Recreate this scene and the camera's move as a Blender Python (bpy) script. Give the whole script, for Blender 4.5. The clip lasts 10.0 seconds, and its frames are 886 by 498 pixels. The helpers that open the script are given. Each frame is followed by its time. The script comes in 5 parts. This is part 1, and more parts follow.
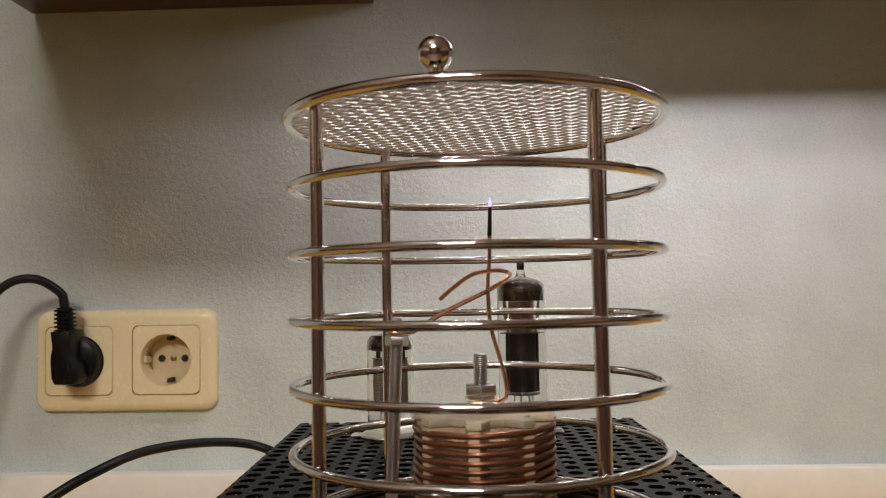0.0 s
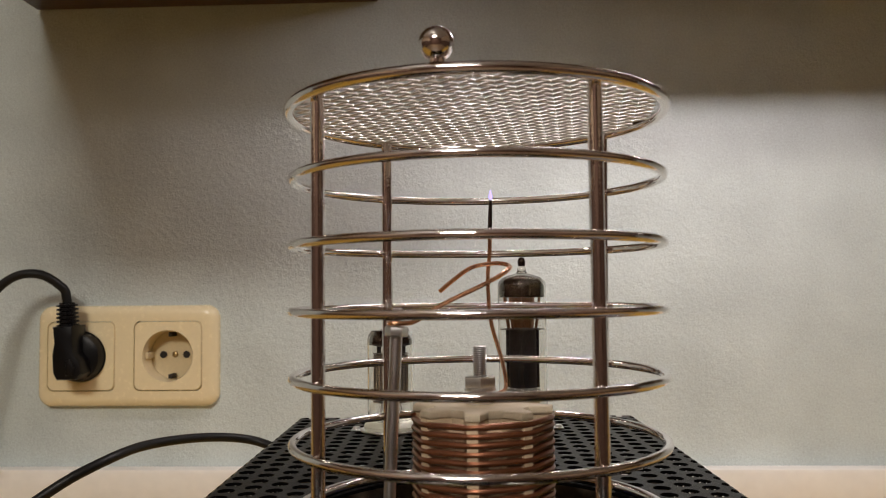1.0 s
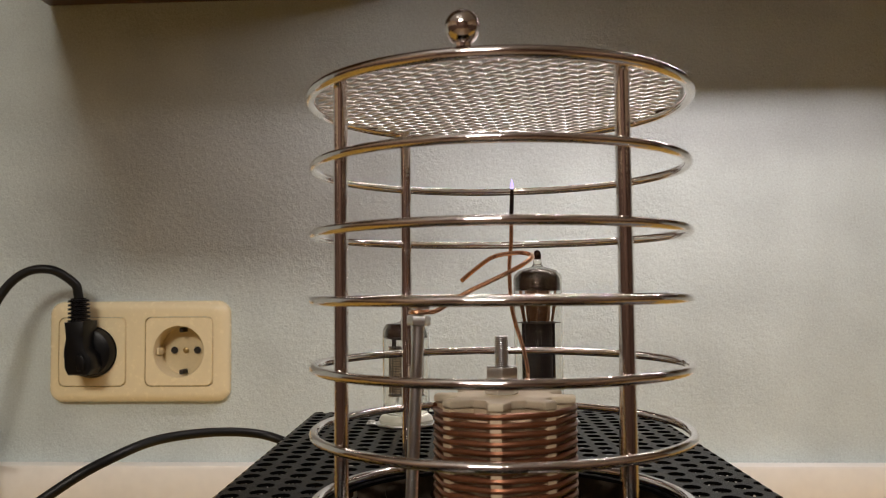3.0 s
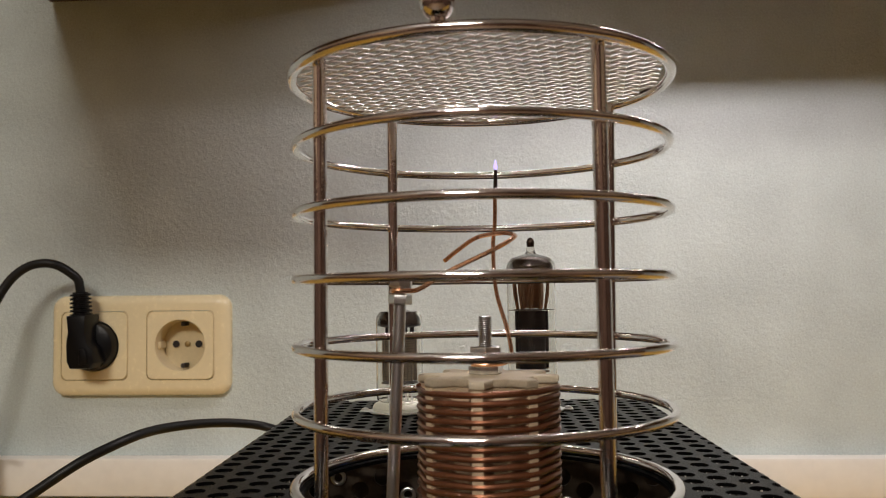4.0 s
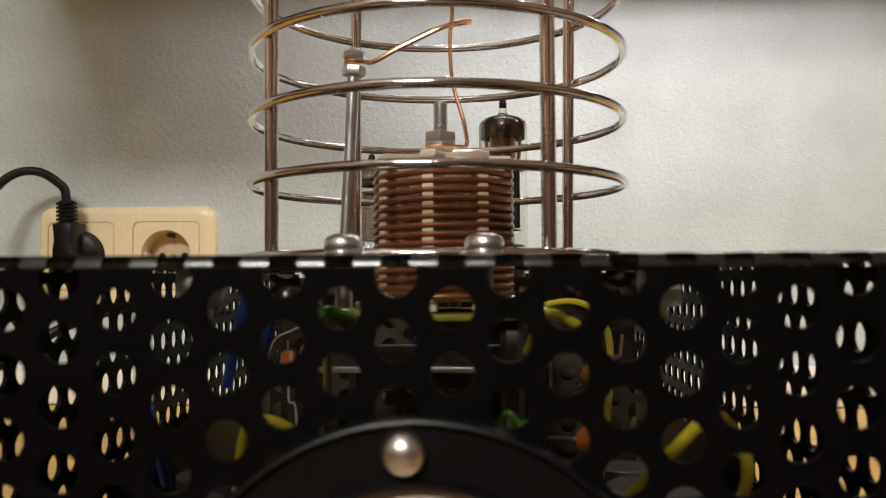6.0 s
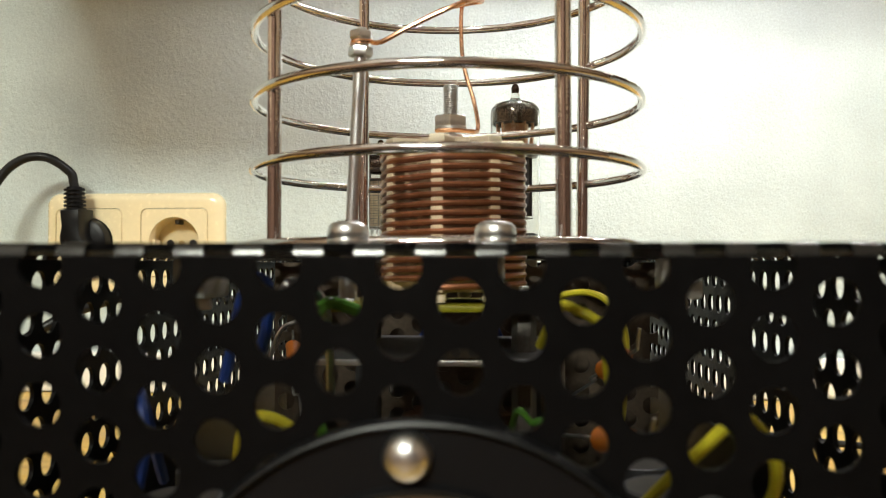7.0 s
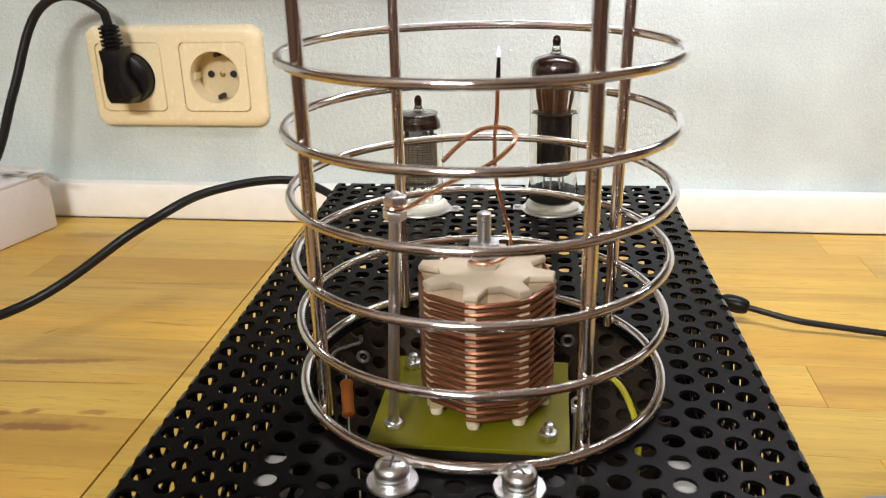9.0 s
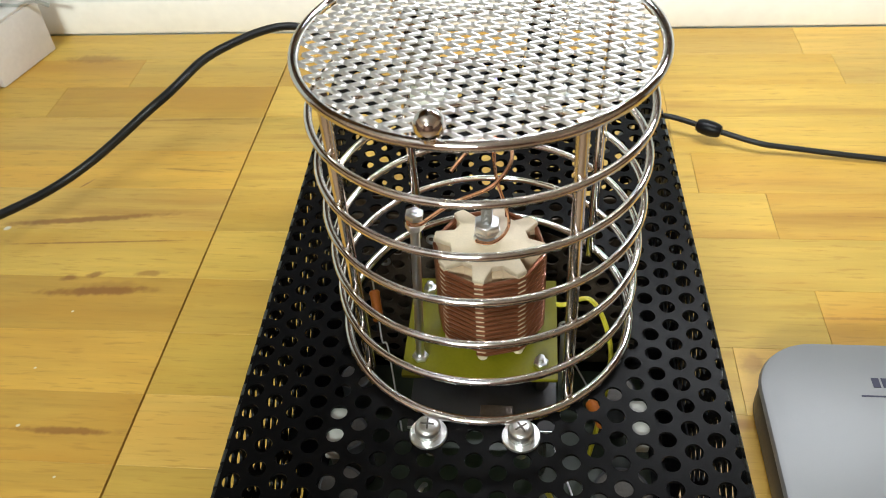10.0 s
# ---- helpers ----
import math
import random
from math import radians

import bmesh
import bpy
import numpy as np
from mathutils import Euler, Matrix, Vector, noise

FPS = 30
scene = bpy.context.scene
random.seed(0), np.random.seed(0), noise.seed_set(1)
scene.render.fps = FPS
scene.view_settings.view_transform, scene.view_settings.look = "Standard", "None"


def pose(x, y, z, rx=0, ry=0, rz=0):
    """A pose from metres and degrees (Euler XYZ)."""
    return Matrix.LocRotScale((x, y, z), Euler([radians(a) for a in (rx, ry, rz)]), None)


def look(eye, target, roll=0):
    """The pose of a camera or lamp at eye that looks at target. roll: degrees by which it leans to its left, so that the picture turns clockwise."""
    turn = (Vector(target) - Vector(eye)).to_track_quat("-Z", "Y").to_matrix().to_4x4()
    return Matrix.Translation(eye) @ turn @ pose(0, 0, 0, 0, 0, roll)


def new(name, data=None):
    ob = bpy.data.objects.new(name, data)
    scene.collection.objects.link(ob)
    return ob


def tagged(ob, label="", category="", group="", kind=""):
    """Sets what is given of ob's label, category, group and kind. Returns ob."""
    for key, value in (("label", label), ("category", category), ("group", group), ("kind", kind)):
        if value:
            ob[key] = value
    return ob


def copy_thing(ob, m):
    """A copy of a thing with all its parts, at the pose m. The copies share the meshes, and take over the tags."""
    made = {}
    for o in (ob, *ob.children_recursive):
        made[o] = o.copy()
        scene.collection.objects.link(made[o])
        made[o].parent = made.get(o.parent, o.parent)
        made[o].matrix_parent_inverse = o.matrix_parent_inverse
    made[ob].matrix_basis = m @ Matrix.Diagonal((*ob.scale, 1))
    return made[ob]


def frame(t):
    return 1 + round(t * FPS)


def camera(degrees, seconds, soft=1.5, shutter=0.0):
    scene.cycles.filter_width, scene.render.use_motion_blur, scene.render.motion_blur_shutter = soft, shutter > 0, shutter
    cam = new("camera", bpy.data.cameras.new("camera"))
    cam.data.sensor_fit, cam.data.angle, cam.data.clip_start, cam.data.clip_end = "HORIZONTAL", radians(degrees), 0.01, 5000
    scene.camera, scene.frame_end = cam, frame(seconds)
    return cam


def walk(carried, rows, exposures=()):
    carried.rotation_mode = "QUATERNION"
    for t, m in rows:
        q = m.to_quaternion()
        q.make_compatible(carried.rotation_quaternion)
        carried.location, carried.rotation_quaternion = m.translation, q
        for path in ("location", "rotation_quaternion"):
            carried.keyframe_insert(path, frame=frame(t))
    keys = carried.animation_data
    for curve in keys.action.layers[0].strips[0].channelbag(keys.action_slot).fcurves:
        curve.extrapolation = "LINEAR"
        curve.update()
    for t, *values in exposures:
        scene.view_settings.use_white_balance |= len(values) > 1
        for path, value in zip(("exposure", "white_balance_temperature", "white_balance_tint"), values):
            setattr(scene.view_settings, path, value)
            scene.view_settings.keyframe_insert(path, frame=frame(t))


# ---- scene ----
cam = camera(56.30, 10.0, soft=0.8)
cam.data.dof.use_dof, cam.data.dof.focus_distance, cam.data.dof.aperture_fstop = True, 0.33, 30.0
PATH = [
    (0, (0.01614, -0.66135, 0.17100), (-0.0614, 1.3348, 0.2685), -1.04),
    (0.5, (0.01586, -0.65872, 0.16944), (-0.0609, 1.3373, 0.2687), -0.79),
    (1, (0.01688, -0.66196, 0.16813), (-0.0676, 1.3336, 0.2704), -0.58),
    (1.5, (0.01421, -0.66037, 0.16978), (-0.1122, 1.3329, 0.2746), -0.78),
    (2, (0.01171, -0.65803, 0.16386), (-0.1093, 1.3357, 0.2652), -0.55),
    (3.3, (0.01259, -0.66069, 0.16550), (-0.0825, 1.3343, 0.2666), -0.55),
    (3.5, (0.01504, -0.66074, 0.16348), (-0.0854, 1.3343, 0.2615), -0.56),
    (4, (0.01964, -0.65984, 0.15942), (-0.1006, 1.3339, 0.2615), -0.72),
    (4.5, (0.02539, -0.66221, 0.15046), (-0.1118, 1.3301, 0.2591), -1.06),
    (5, (0.03137, -0.66234, 0.13759), (-0.0931, 1.3310, 0.2425), -0.63),
    (5.5, (0.03230, -0.65715, 0.11700), (-0.0730, 1.3380, 0.2081), -0.51),
    (5.8, (0.03232, -0.66072, 0.10406), (-0.0798, 1.3349, 0.1843), 0.04),
    (6, (0.03236, -0.65994, 0.10140), (-0.0903, 1.3352, 0.1667), -0.31),
    (6.2, (0.03090, -0.66440, 0.09970), (-0.0765, 1.3321, 0.1450), -0.33),
    (7.3, (0.03251, -0.64733, 0.10477), (-0.1465, 1.3443, 0.1426), -0.43),
    (7.5, (0.02939, -0.64658, 0.10933), (-0.1649, 1.3435, 0.1526), -0.81),
    (8, (0.02915, -0.64377, 0.12684), (-0.1878, 1.3406, 0.0043), -0.40),
    (8.2, (0.03227, -0.64691, 0.14233), (-0.1626, 1.3313, -0.0799), -0.19),
    (8.5, (0.03138, -0.64407, 0.17504), (-0.2078, 1.3052, -0.2032), -0.83),
    (9, (0.03550, -0.64409, 0.23014), (-0.2156, 1.1992, -0.5042), -1.35),
    (9.5, (0.03246, -0.64541, 0.28520), (-0.2271, 1.0039, -0.8159), -4.34),
    (9.8, (0.03240, -0.64170, 0.31560), (-0.1950, 0.8850, -0.9500), -4.40),
    (10, (0.03215, -0.63899, 0.33549), (-0.1763, 0.8138, -1.0232), -4.65),
]
EXPOSURES = [(0.0, 0.03, 6900, 16), (5.0, 0.03, 6830, 14), (6.0, 0.47, 6650, 13), (6.2, 0.52, 6650, 13), (7.3, 1.22, 6600, 0), (7.5, 1.12, 7400, 5), (7.7, 1.10, 7350, 5), (8.0, 1.04, 7200, 11), (8.5, 0.99, 6200, 8), (9.0, 0.93, 6330, 12), (9.5, 0.95, 6050, 11), (10.0, 1.08, 6000, 1)]
walk(cam, [(t, look(eye, target, roll)) for t, eye, target, roll in PATH], EXPOSURES)

# ---- world and light ----
world = bpy.data.worlds.new("room_air")
scene.world = world
world.use_nodes = True
world.node_tree.nodes["Background"].inputs[0].default_value = (0.8, 0.85, 0.9, 1)
world.node_tree.nodes["Background"].inputs[1].default_value = 0.0


def area_lamp(name, eye, target, w, h, watts, colour):
    data = bpy.data.lights.new(name, "AREA")
    data.shape, data.size, data.size_y = "RECTANGLE", w, h
    data.energy, data.color = watts, colour
    ob = new(name, data)
    ob.matrix_world = look(eye, target)
    return ob


CEILING_Z = 1.70
LAMP_Y = -2.55
TUBE_X0, TUBE_X1, TUBE_Y, TUBE_Z = -0.044, 0.310, -0.190, 0.4150
area_lamp("cabinet_tube_light", ((TUBE_X0 + TUBE_X1) / 2, TUBE_Y, TUBE_Z), ((TUBE_X0 + TUBE_X1) / 2, TUBE_Y + 0.075, 0.0), TUBE_X1 - TUBE_X0, 0.004, 0.80, (1.0, 0.94, 0.97))
area_lamp("ceiling_lamp_light", (-0.40, LAMP_Y, CEILING_Z - 0.09), (-0.38, LAMP_Y + 0.35, 0.0), 0.80, 0.60, 63.5, (1.0, 0.995, 0.91))
# Added upward light with no known source; brightens the ceiling for the chrome.
area_lamp("added_uplight_light", (-0.60, LAMP_Y + 1.05, CEILING_Z - 0.36), (-0.60, LAMP_Y + 1.05, CEILING_Z), 0.40, 0.40, 3.5, (1.0, 0.98, 0.93))


# ---- materials ----
def material(name, colour, rough=0.5, metal=0.0, spread=0.1, scale=40.0, bump=0.0, bump_scale=200.0, coarse=0.0, fine=None, spec=0.5, random_tone=0.0, coat=0.0):
    """Principled surface with tone that varies at two scales, and fine relief. Scales are per metre."""
    m = bpy.data.materials.new(name)
    m.use_nodes = True
    n, l = m.node_tree.nodes, m.node_tree.links
    p = n["Principled BSDF"]
    p.inputs["Roughness"].default_value = rough
    p.inputs["Metallic"].default_value = metal
    p.inputs["Specular IOR Level"].default_value = spec
    p.inputs["Coat Weight"].default_value = coat
    co = n.new("ShaderNodeTexCoord")
    a = n.new("ShaderNodeTexNoise")
    a.inputs["Scale"].default_value, a.inputs["Detail"].default_value = scale, 6
    b = n.new("ShaderNodeTexNoise")
    b.inputs["Scale"].default_value, b.inputs["Detail"].default_value = fine or scale * 9, 4
    for t in (a, b):
        l.new(co.outputs["Object"], t.inputs["Vector"])
    add = n.new("ShaderNodeMath")
    add.operation = "ADD"
    l.new(a.outputs["Fac"], add.inputs[0])
    l.new(b.outputs["Fac"], add.inputs[1])
    half = n.new("ShaderNodeMapRange")
    half.inputs["From Min"].default_value, half.inputs["From Max"].default_value = 0.6, 1.4
    half.inputs["To Min"].default_value, half.inputs["To Max"].default_value = 1 - spread, 1 + spread
    l.new(add.outputs[0], half.inputs["Value"])
    tone = half.outputs["Result"]
    if random_tone:
        info = n.new("ShaderNodeObjectInfo")
        r = n.new("ShaderNodeMapRange")
        r.inputs["To Min"].default_value, r.inputs["To Max"].default_value = 1 - random_tone, 1 + random_tone
        l.new(info.outputs["Random"], r.inputs["Value"])
        mul = n.new("ShaderNodeMath")
        mul.operation = "MULTIPLY"
        l.new(tone, mul.inputs[0])
        l.new(r.outputs["Result"], mul.inputs[1])
        tone = mul.outputs[0]
    mix = n.new("ShaderNodeVectorMath")
    mix.operation = "SCALE"
    mix.inputs[0].default_value = colour
    l.new(tone, mix.inputs["Scale"])
    l.new(mix.outputs[0], p.inputs["Base Color"])
    rr = n.new("ShaderNodeMapRange")
    rr.inputs["To Min"].default_value, rr.inputs["To Max"].default_value = max(0.02, rough * 0.8), min(1, rough * 1.2)
    l.new(b.outputs["Fac"], rr.inputs["Value"])
    l.new(rr.outputs["Result"], p.inputs["Roughness"])
    if bump:
        c = n.new("ShaderNodeTexNoise")
        c.inputs["Scale"].default_value, c.inputs["Detail"].default_value = bump_scale, 5
        l.new(co.outputs["Object"], c.inputs["Vector"])
        bp = n.new("ShaderNodeBump")
        bp.inputs["Strength"].default_value, bp.inputs["Distance"].default_value = 1.0, bump
        l.new(c.outputs["Fac"], bp.inputs["Height"])
        if coarse:
            chips = n.new("ShaderNodeTexNoise")
            chips.inputs["Scale"].default_value, chips.inputs["Detail"].default_value = bump_scale / 3.4, 3
            l.new(co.outputs["Object"], chips.inputs["Vector"])
            lumps = n.new("ShaderNodeBump")
            lumps.inputs["Strength"].default_value, lumps.inputs["Distance"].default_value = 1.0, coarse
            l.new(chips.outputs["Fac"], lumps.inputs["Height"])
            l.new(lumps.outputs["Normal"], bp.inputs["Normal"])
        l.new(bp.outputs["Normal"], p.inputs["Normal"])
    return m


def glass_material(name, colour, rough=0.0):
    m = bpy.data.materials.new(name)
    m.use_nodes = True
    p = m.node_tree.nodes["Principled BSDF"]
    p.inputs["Base Color"].default_value = (*colour, 1)
    p.inputs["Roughness"].default_value = rough
    p.inputs["Transmission Weight"].default_value = 1.0
    p.inputs["IOR"].default_value = 1.47
    return m


def glow_material(name, colour, strength):
    m = bpy.data.materials.new(name)
    m.use_nodes = True
    p = m.node_tree.nodes["Principled BSDF"]
    p.inputs["Base Color"].default_value = (0.02, 0.02, 0.02, 1)
    p.inputs["Emission Color"].default_value = (*colour, 1)
    p.inputs["Emission Strength"].default_value = strength
    return m


# marks on the worktop: centre x, y, half length, half width, turn in degrees, strength
WOOD_MARKS = [(-0.2410, -0.3106, 0.0065, 0.0034, 10, 0.75), (-0.2263, -0.3078, 0.0070, 0.0032, 15, 0.75), (-0.1930, -0.3055, 0.0120, 0.0030, 5, 0.6),
              (-0.2200, -0.3210, 0.0440, 0.0042, 4, 0.75), (-0.2150, -0.3185, 0.0260, 0.0070, 6, 0.35), (-0.2550, -0.2580, 0.0720, 0.0034, 6.5, 0.75), (-0.4000, -0.2720, 0.0900, 0.0045, 3, 0.5), (-0.2350, -0.2790, 0.0750, 0.0010, 3, 0.7),
              (-0.1970, -0.4173, 0.0330, 0.0028, 0, 0.75), (0.1440, -0.3619, 0.0085, 0.0085, 0, 0.42), (-0.2680, -0.2210, 0.0065, 0.0008, 53, 0.8), (-0.3300, -0.0560, 0.0300, 0.0080, 0, 0.5), (-0.2300, -0.1450, 0.0500, 0.0016, 2, 0.5), (-0.2000, -0.2050, 0.0300, 0.0012, -4, 0.5), (0.2300, -0.3285, 0.0700, 0.0014, 1, 0.45), (0.2600, -0.2480, 0.0500, 0.0010, -3, 0.4), (0.1900, -0.1200, 0.0400, 0.0014, 2, 0.35)]
PAINT_FLECKS = [(-0.2308, -0.3787, 0.0012), (-0.2228, -0.4153, 0.0013), (-0.2276, -0.3375, 0.0011), (-0.1909, -0.4431, 0.0010), (-0.3024, -0.2672, 0.0030)]


def wood_material(name, light, dark, spread=0.18, marked=False):
    """Varnished beech staves with grain along x and darker heart streaks; each stave has its own tone."""
    m = bpy.data.materials.new(name)
    m.use_nodes = True
    n, l = m.node_tree.nodes, m.node_tree.links
    p = n["Principled BSDF"]
    co, info, shift = n.new("ShaderNodeTexCoord"), n.new("ShaderNodeObjectInfo"), n.new("ShaderNodeVectorMath")
    shift.operation = "MULTIPLY_ADD"
    shift.inputs[1].default_value = (1, 1, 1)
    comb = n.new("ShaderNodeCombineXYZ")
    mul = n.new("ShaderNodeMath")
    mul.operation, mul.inputs[1].default_value = "MULTIPLY", 7.0
    l.new(info.outputs["Random"], mul.inputs[0])
    for i in range(3):
        l.new(mul.outputs[0], comb.inputs[i])
    l.new(co.outputs["Object"], shift.inputs[0])
    l.new(comb.outputs[0], shift.inputs[2])
    mapping = n.new("ShaderNodeMapping")
    mapping.inputs["Scale"].default_value = (4, 70, 70)
    l.new(shift.outputs[0], mapping.inputs["Vector"])
    grain = n.new("ShaderNodeTexNoise")
    grain.inputs["Scale"].default_value, grain.inputs["Detail"].default_value, grain.inputs["Roughness"].default_value = 1.3, 8, 0.65
    l.new(mapping.outputs[0], grain.inputs["Vector"])
    streakmap = n.new("ShaderNodeMapping")
    streakmap.inputs["Scale"].default_value = (2.4, 34, 34)
    l.new(shift.outputs[0], streakmap.inputs["Vector"])
    streak = n.new("ShaderNodeTexNoise")
    streak.inputs["Scale"].default_value, streak.inputs["Detail"].default_value = 1.6, 6
    l.new(streakmap.outputs[0], streak.inputs["Vector"])
    cloud = n.new("ShaderNodeTexNoise")
    cloud.inputs["Scale"].default_value, cloud.inputs["Detail"].default_value = 9, 5
    l.new(co.outputs["Object"], cloud.inputs["Vector"])
    ramp = n.new("ShaderNodeValToRGB")
    ramp.color_ramp.elements[0].position, ramp.color_ramp.elements[1].position = 0.30, 0.62
    ramp.color_ramp.elements[0].color, ramp.color_ramp.elements[1].color = (*[c * 0.77 for c in light], 1), (*light, 1)
    l.new(grain.outputs["Fac"], ramp.inputs["Fac"])
    sr = n.new("ShaderNodeValToRGB")
    sr.color_ramp.elements[0].position, sr.color_ramp.elements[1].position = 0.575, 0.78
    sr.color_ramp.elements[0].color, sr.color_ramp.elements[1].color = (0, 0, 0, 1), (0.85, 0.85, 0.85, 1)
    l.new(streak.outputs["Fac"], sr.inputs["Fac"])
    mix = n.new("ShaderNodeMix")
    mix.data_type = "RGBA"
    l.new(sr.outputs["Color"], mix.inputs["Factor"])
    l.new(ramp.outputs["Color"], mix.inputs["A"])
    mix.inputs["B"].default_value = (*dark, 1)
    tone = n.new("ShaderNodeMapRange")
    tone.inputs["To Min"].default_value, tone.inputs["To Max"].default_value = 1 - spread, 1 + spread
    l.new(info.outputs["Random"], tone.inputs["Value"])
    tone2 = n.new("ShaderNodeMapRange")
    tone2.inputs["To Min"].default_value, tone2.inputs["To Max"].default_value = 0.82, 1.18
    l.new(cloud.outputs["Fac"], tone2.inputs["Value"])
    both = n.new("ShaderNodeMath")
    both.operation = "MULTIPLY"
    l.new(tone.outputs["Result"], both.inputs[0])
    l.new(tone2.outputs["Result"], both.inputs[1])
    sc = n.new("ShaderNodeVectorMath")
    sc.operation = "SCALE"
    warmth = n.new("ShaderNodeTexNoise")
    warmth.inputs["Scale"].default_value, warmth.inputs["Detail"].default_value = 1.0, 7
    warmmap = n.new("ShaderNodeMapping")
    warmmap.inputs["Scale"].default_value = (6, 28, 28)
    l.new(shift.outputs[0], warmmap.inputs["Vector"])
    l.new(warmmap.outputs[0], warmth.inputs["Vector"])
    wr = n.new("ShaderNodeMapRange")
    for k, v in (("From Min", 0.48), ("From Max", 0.72), ("To Min", 0.0), ("To Max", 0.9)):
        wr.inputs[k].default_value = v
    l.new(warmth.outputs["Fac"], wr.inputs["Value"])
    wmix = n.new("ShaderNodeMix")
    wmix.data_type = "RGBA"
    l.new(wr.outputs["Result"], wmix.inputs["Factor"])
    l.new(mix.outputs["Result"], wmix.inputs["A"])
    wmix.inputs["B"].default_value = (light[0] * 0.86, light[1] * 0.76, light[2] * 0.62, 1)
    hue = n.new("ShaderNodeValToRGB")
    hue.color_ramp.interpolation = "CONSTANT"
    while len(hue.color_ramp.elements) < 6:
        hue.color_ramp.elements.new(0.5)
    for e, at, tone_c in zip(hue.color_ramp.elements, (0.0, 0.2, 0.38, 0.55, 0.72, 0.88), ((1, 1, 1), (1, 0.90, 0.80), (0.95, 0.92, 0.88), (1, 0.97, 1.12), (0.93, 0.84, 0.75), (1, 1, 0.93))):
        e.position, e.color = at, (*tone_c, 1)
    whirl = n.new("ShaderNodeMath")
    whirl.operation, whirl.inputs[1].default_value = "MULTIPLY", 37.0
    part_of = n.new("ShaderNodeMath")
    part_of.operation = "FRACT"
    l.new(info.outputs["Random"], whirl.inputs[0])
    l.new(whirl.outputs[0], part_of.inputs[0])
    l.new(part_of.outputs[0], hue.inputs["Fac"])
    tinted = n.new("ShaderNodeVectorMath")
    tinted.operation = "MULTIPLY"
    l.new(wmix.outputs["Result"], tinted.inputs[0])
    l.new(hue.outputs["Color"], tinted.inputs[1])
    l.new(tinted.outputs[0], sc.inputs[0])
    l.new(both.outputs[0], sc.inputs["Scale"])
    tint = sc.outputs[0]
    if marked:
        geo, blot = n.new("ShaderNodeNewGeometry"), n.new("ShaderNodeTexNoise")
        blot.inputs["Scale"].default_value, blot.inputs["Detail"].default_value = 160, 5
        l.new(geo.outputs["Position"], blot.inputs["Vector"])

        def spot(x, y, rx, ry, turn, strength, colour, tint):
            mp = n.new("ShaderNodeMapping")
            mp.vector_type = "TEXTURE"
            mp.inputs["Location"].default_value = (x, y, 0)
            mp.inputs["Rotation"].default_value = (0, 0, radians(turn))
            mp.inputs["Scale"].default_value = (rx, ry, 1)
            l.new(geo.outputs["Position"], mp.inputs["Vector"])
            far = n.new("ShaderNodeVectorMath")
            far.operation = "LENGTH"
            l.new(mp.outputs[0], far.inputs[0])
            jag = n.new("ShaderNodeMath")
            jag.operation, jag.inputs[1].default_value = "MULTIPLY_ADD", 1.1
            l.new(blot.outputs["Fac"], jag.inputs[0])
            l.new(far.outputs["Value"], jag.inputs[2])
            fall = n.new("ShaderNodeMapRange")
            fall.interpolation_type = "SMOOTHSTEP"
            for k, v in (("From Min", 0.95), ("From Max", 1.6), ("To Min", strength), ("To Max", 0.0)):
                fall.inputs[k].default_value = v
            l.new(jag.outputs[0], fall.inputs["Value"])
            mx = n.new("ShaderNodeMix")
            mx.data_type = "RGBA"
            l.new(fall.outputs["Result"], mx.inputs["Factor"])
            l.new(tint, mx.inputs["A"])
            mx.inputs["B"].default_value = (*colour, 1)
            return mx.outputs["Result"]

        pm = n.new("ShaderNodeMapping")
        pm.inputs["Scale"].default_value = (60, 520, 520)
        l.new(shift.outputs[0], pm.inputs["Vector"])
        pores = n.new("ShaderNodeTexNoise")
        pores.inputs["Scale"].default_value, pores.inputs["Detail"].default_value = 1.0, 3
        l.new(pm.outputs[0], pores.inputs["Vector"])
        pr = n.new("ShaderNodeMapRange")
        for k, v in (("From Min", 0.56), ("From Max", 0.72), ("To Min", 0.0), ("To Max", 0.6)):
            pr.inputs[k].default_value = v
        l.new(pores.outputs["Fac"], pr.inputs["Value"])
        pmix = n.new("ShaderNodeMix")
        pmix.data_type = "RGBA"
        l.new(pr.outputs["Result"], pmix.inputs["Factor"])
        l.new(tint, pmix.inputs["A"])
        pmix.inputs["B"].default_value = (light[0] * 0.62, light[1] * 0.52, light[2] * 0.45, 1)
        tint = pmix.outputs["Result"]
        for x, y, rx, ry, turn, strength in WOOD_MARKS:
            tint = spot(x, y, rx, ry, turn, strength, (0.22, 0.085, 0.022), tint)
        for x, y, size in PAINT_FLECKS:
            tint = spot(x, y, size, size * 0.8, 20, 0.9, (0.75, 0.72, 0.62), tint)
    l.new(tint, p.inputs["Base Color"])
    rr = n.new("ShaderNodeMapRange")
    rr.inputs["To Min"].default_value, rr.inputs["To Max"].default_value = 0.28, 0.5
    l.new(grain.outputs["Fac"], rr.inputs["Value"])
    l.new(rr.outputs["Result"], p.inputs["Roughness"])
    bp = n.new("ShaderNodeBump")
    bp.inputs["Strength"].default_value, bp.inputs["Distance"].default_value = 0.6, 0.0003
    l.new(grain.outputs["Fac"], bp.inputs["Height"])
    l.new(bp.outputs["Normal"], p.inputs["Normal"])
    return m


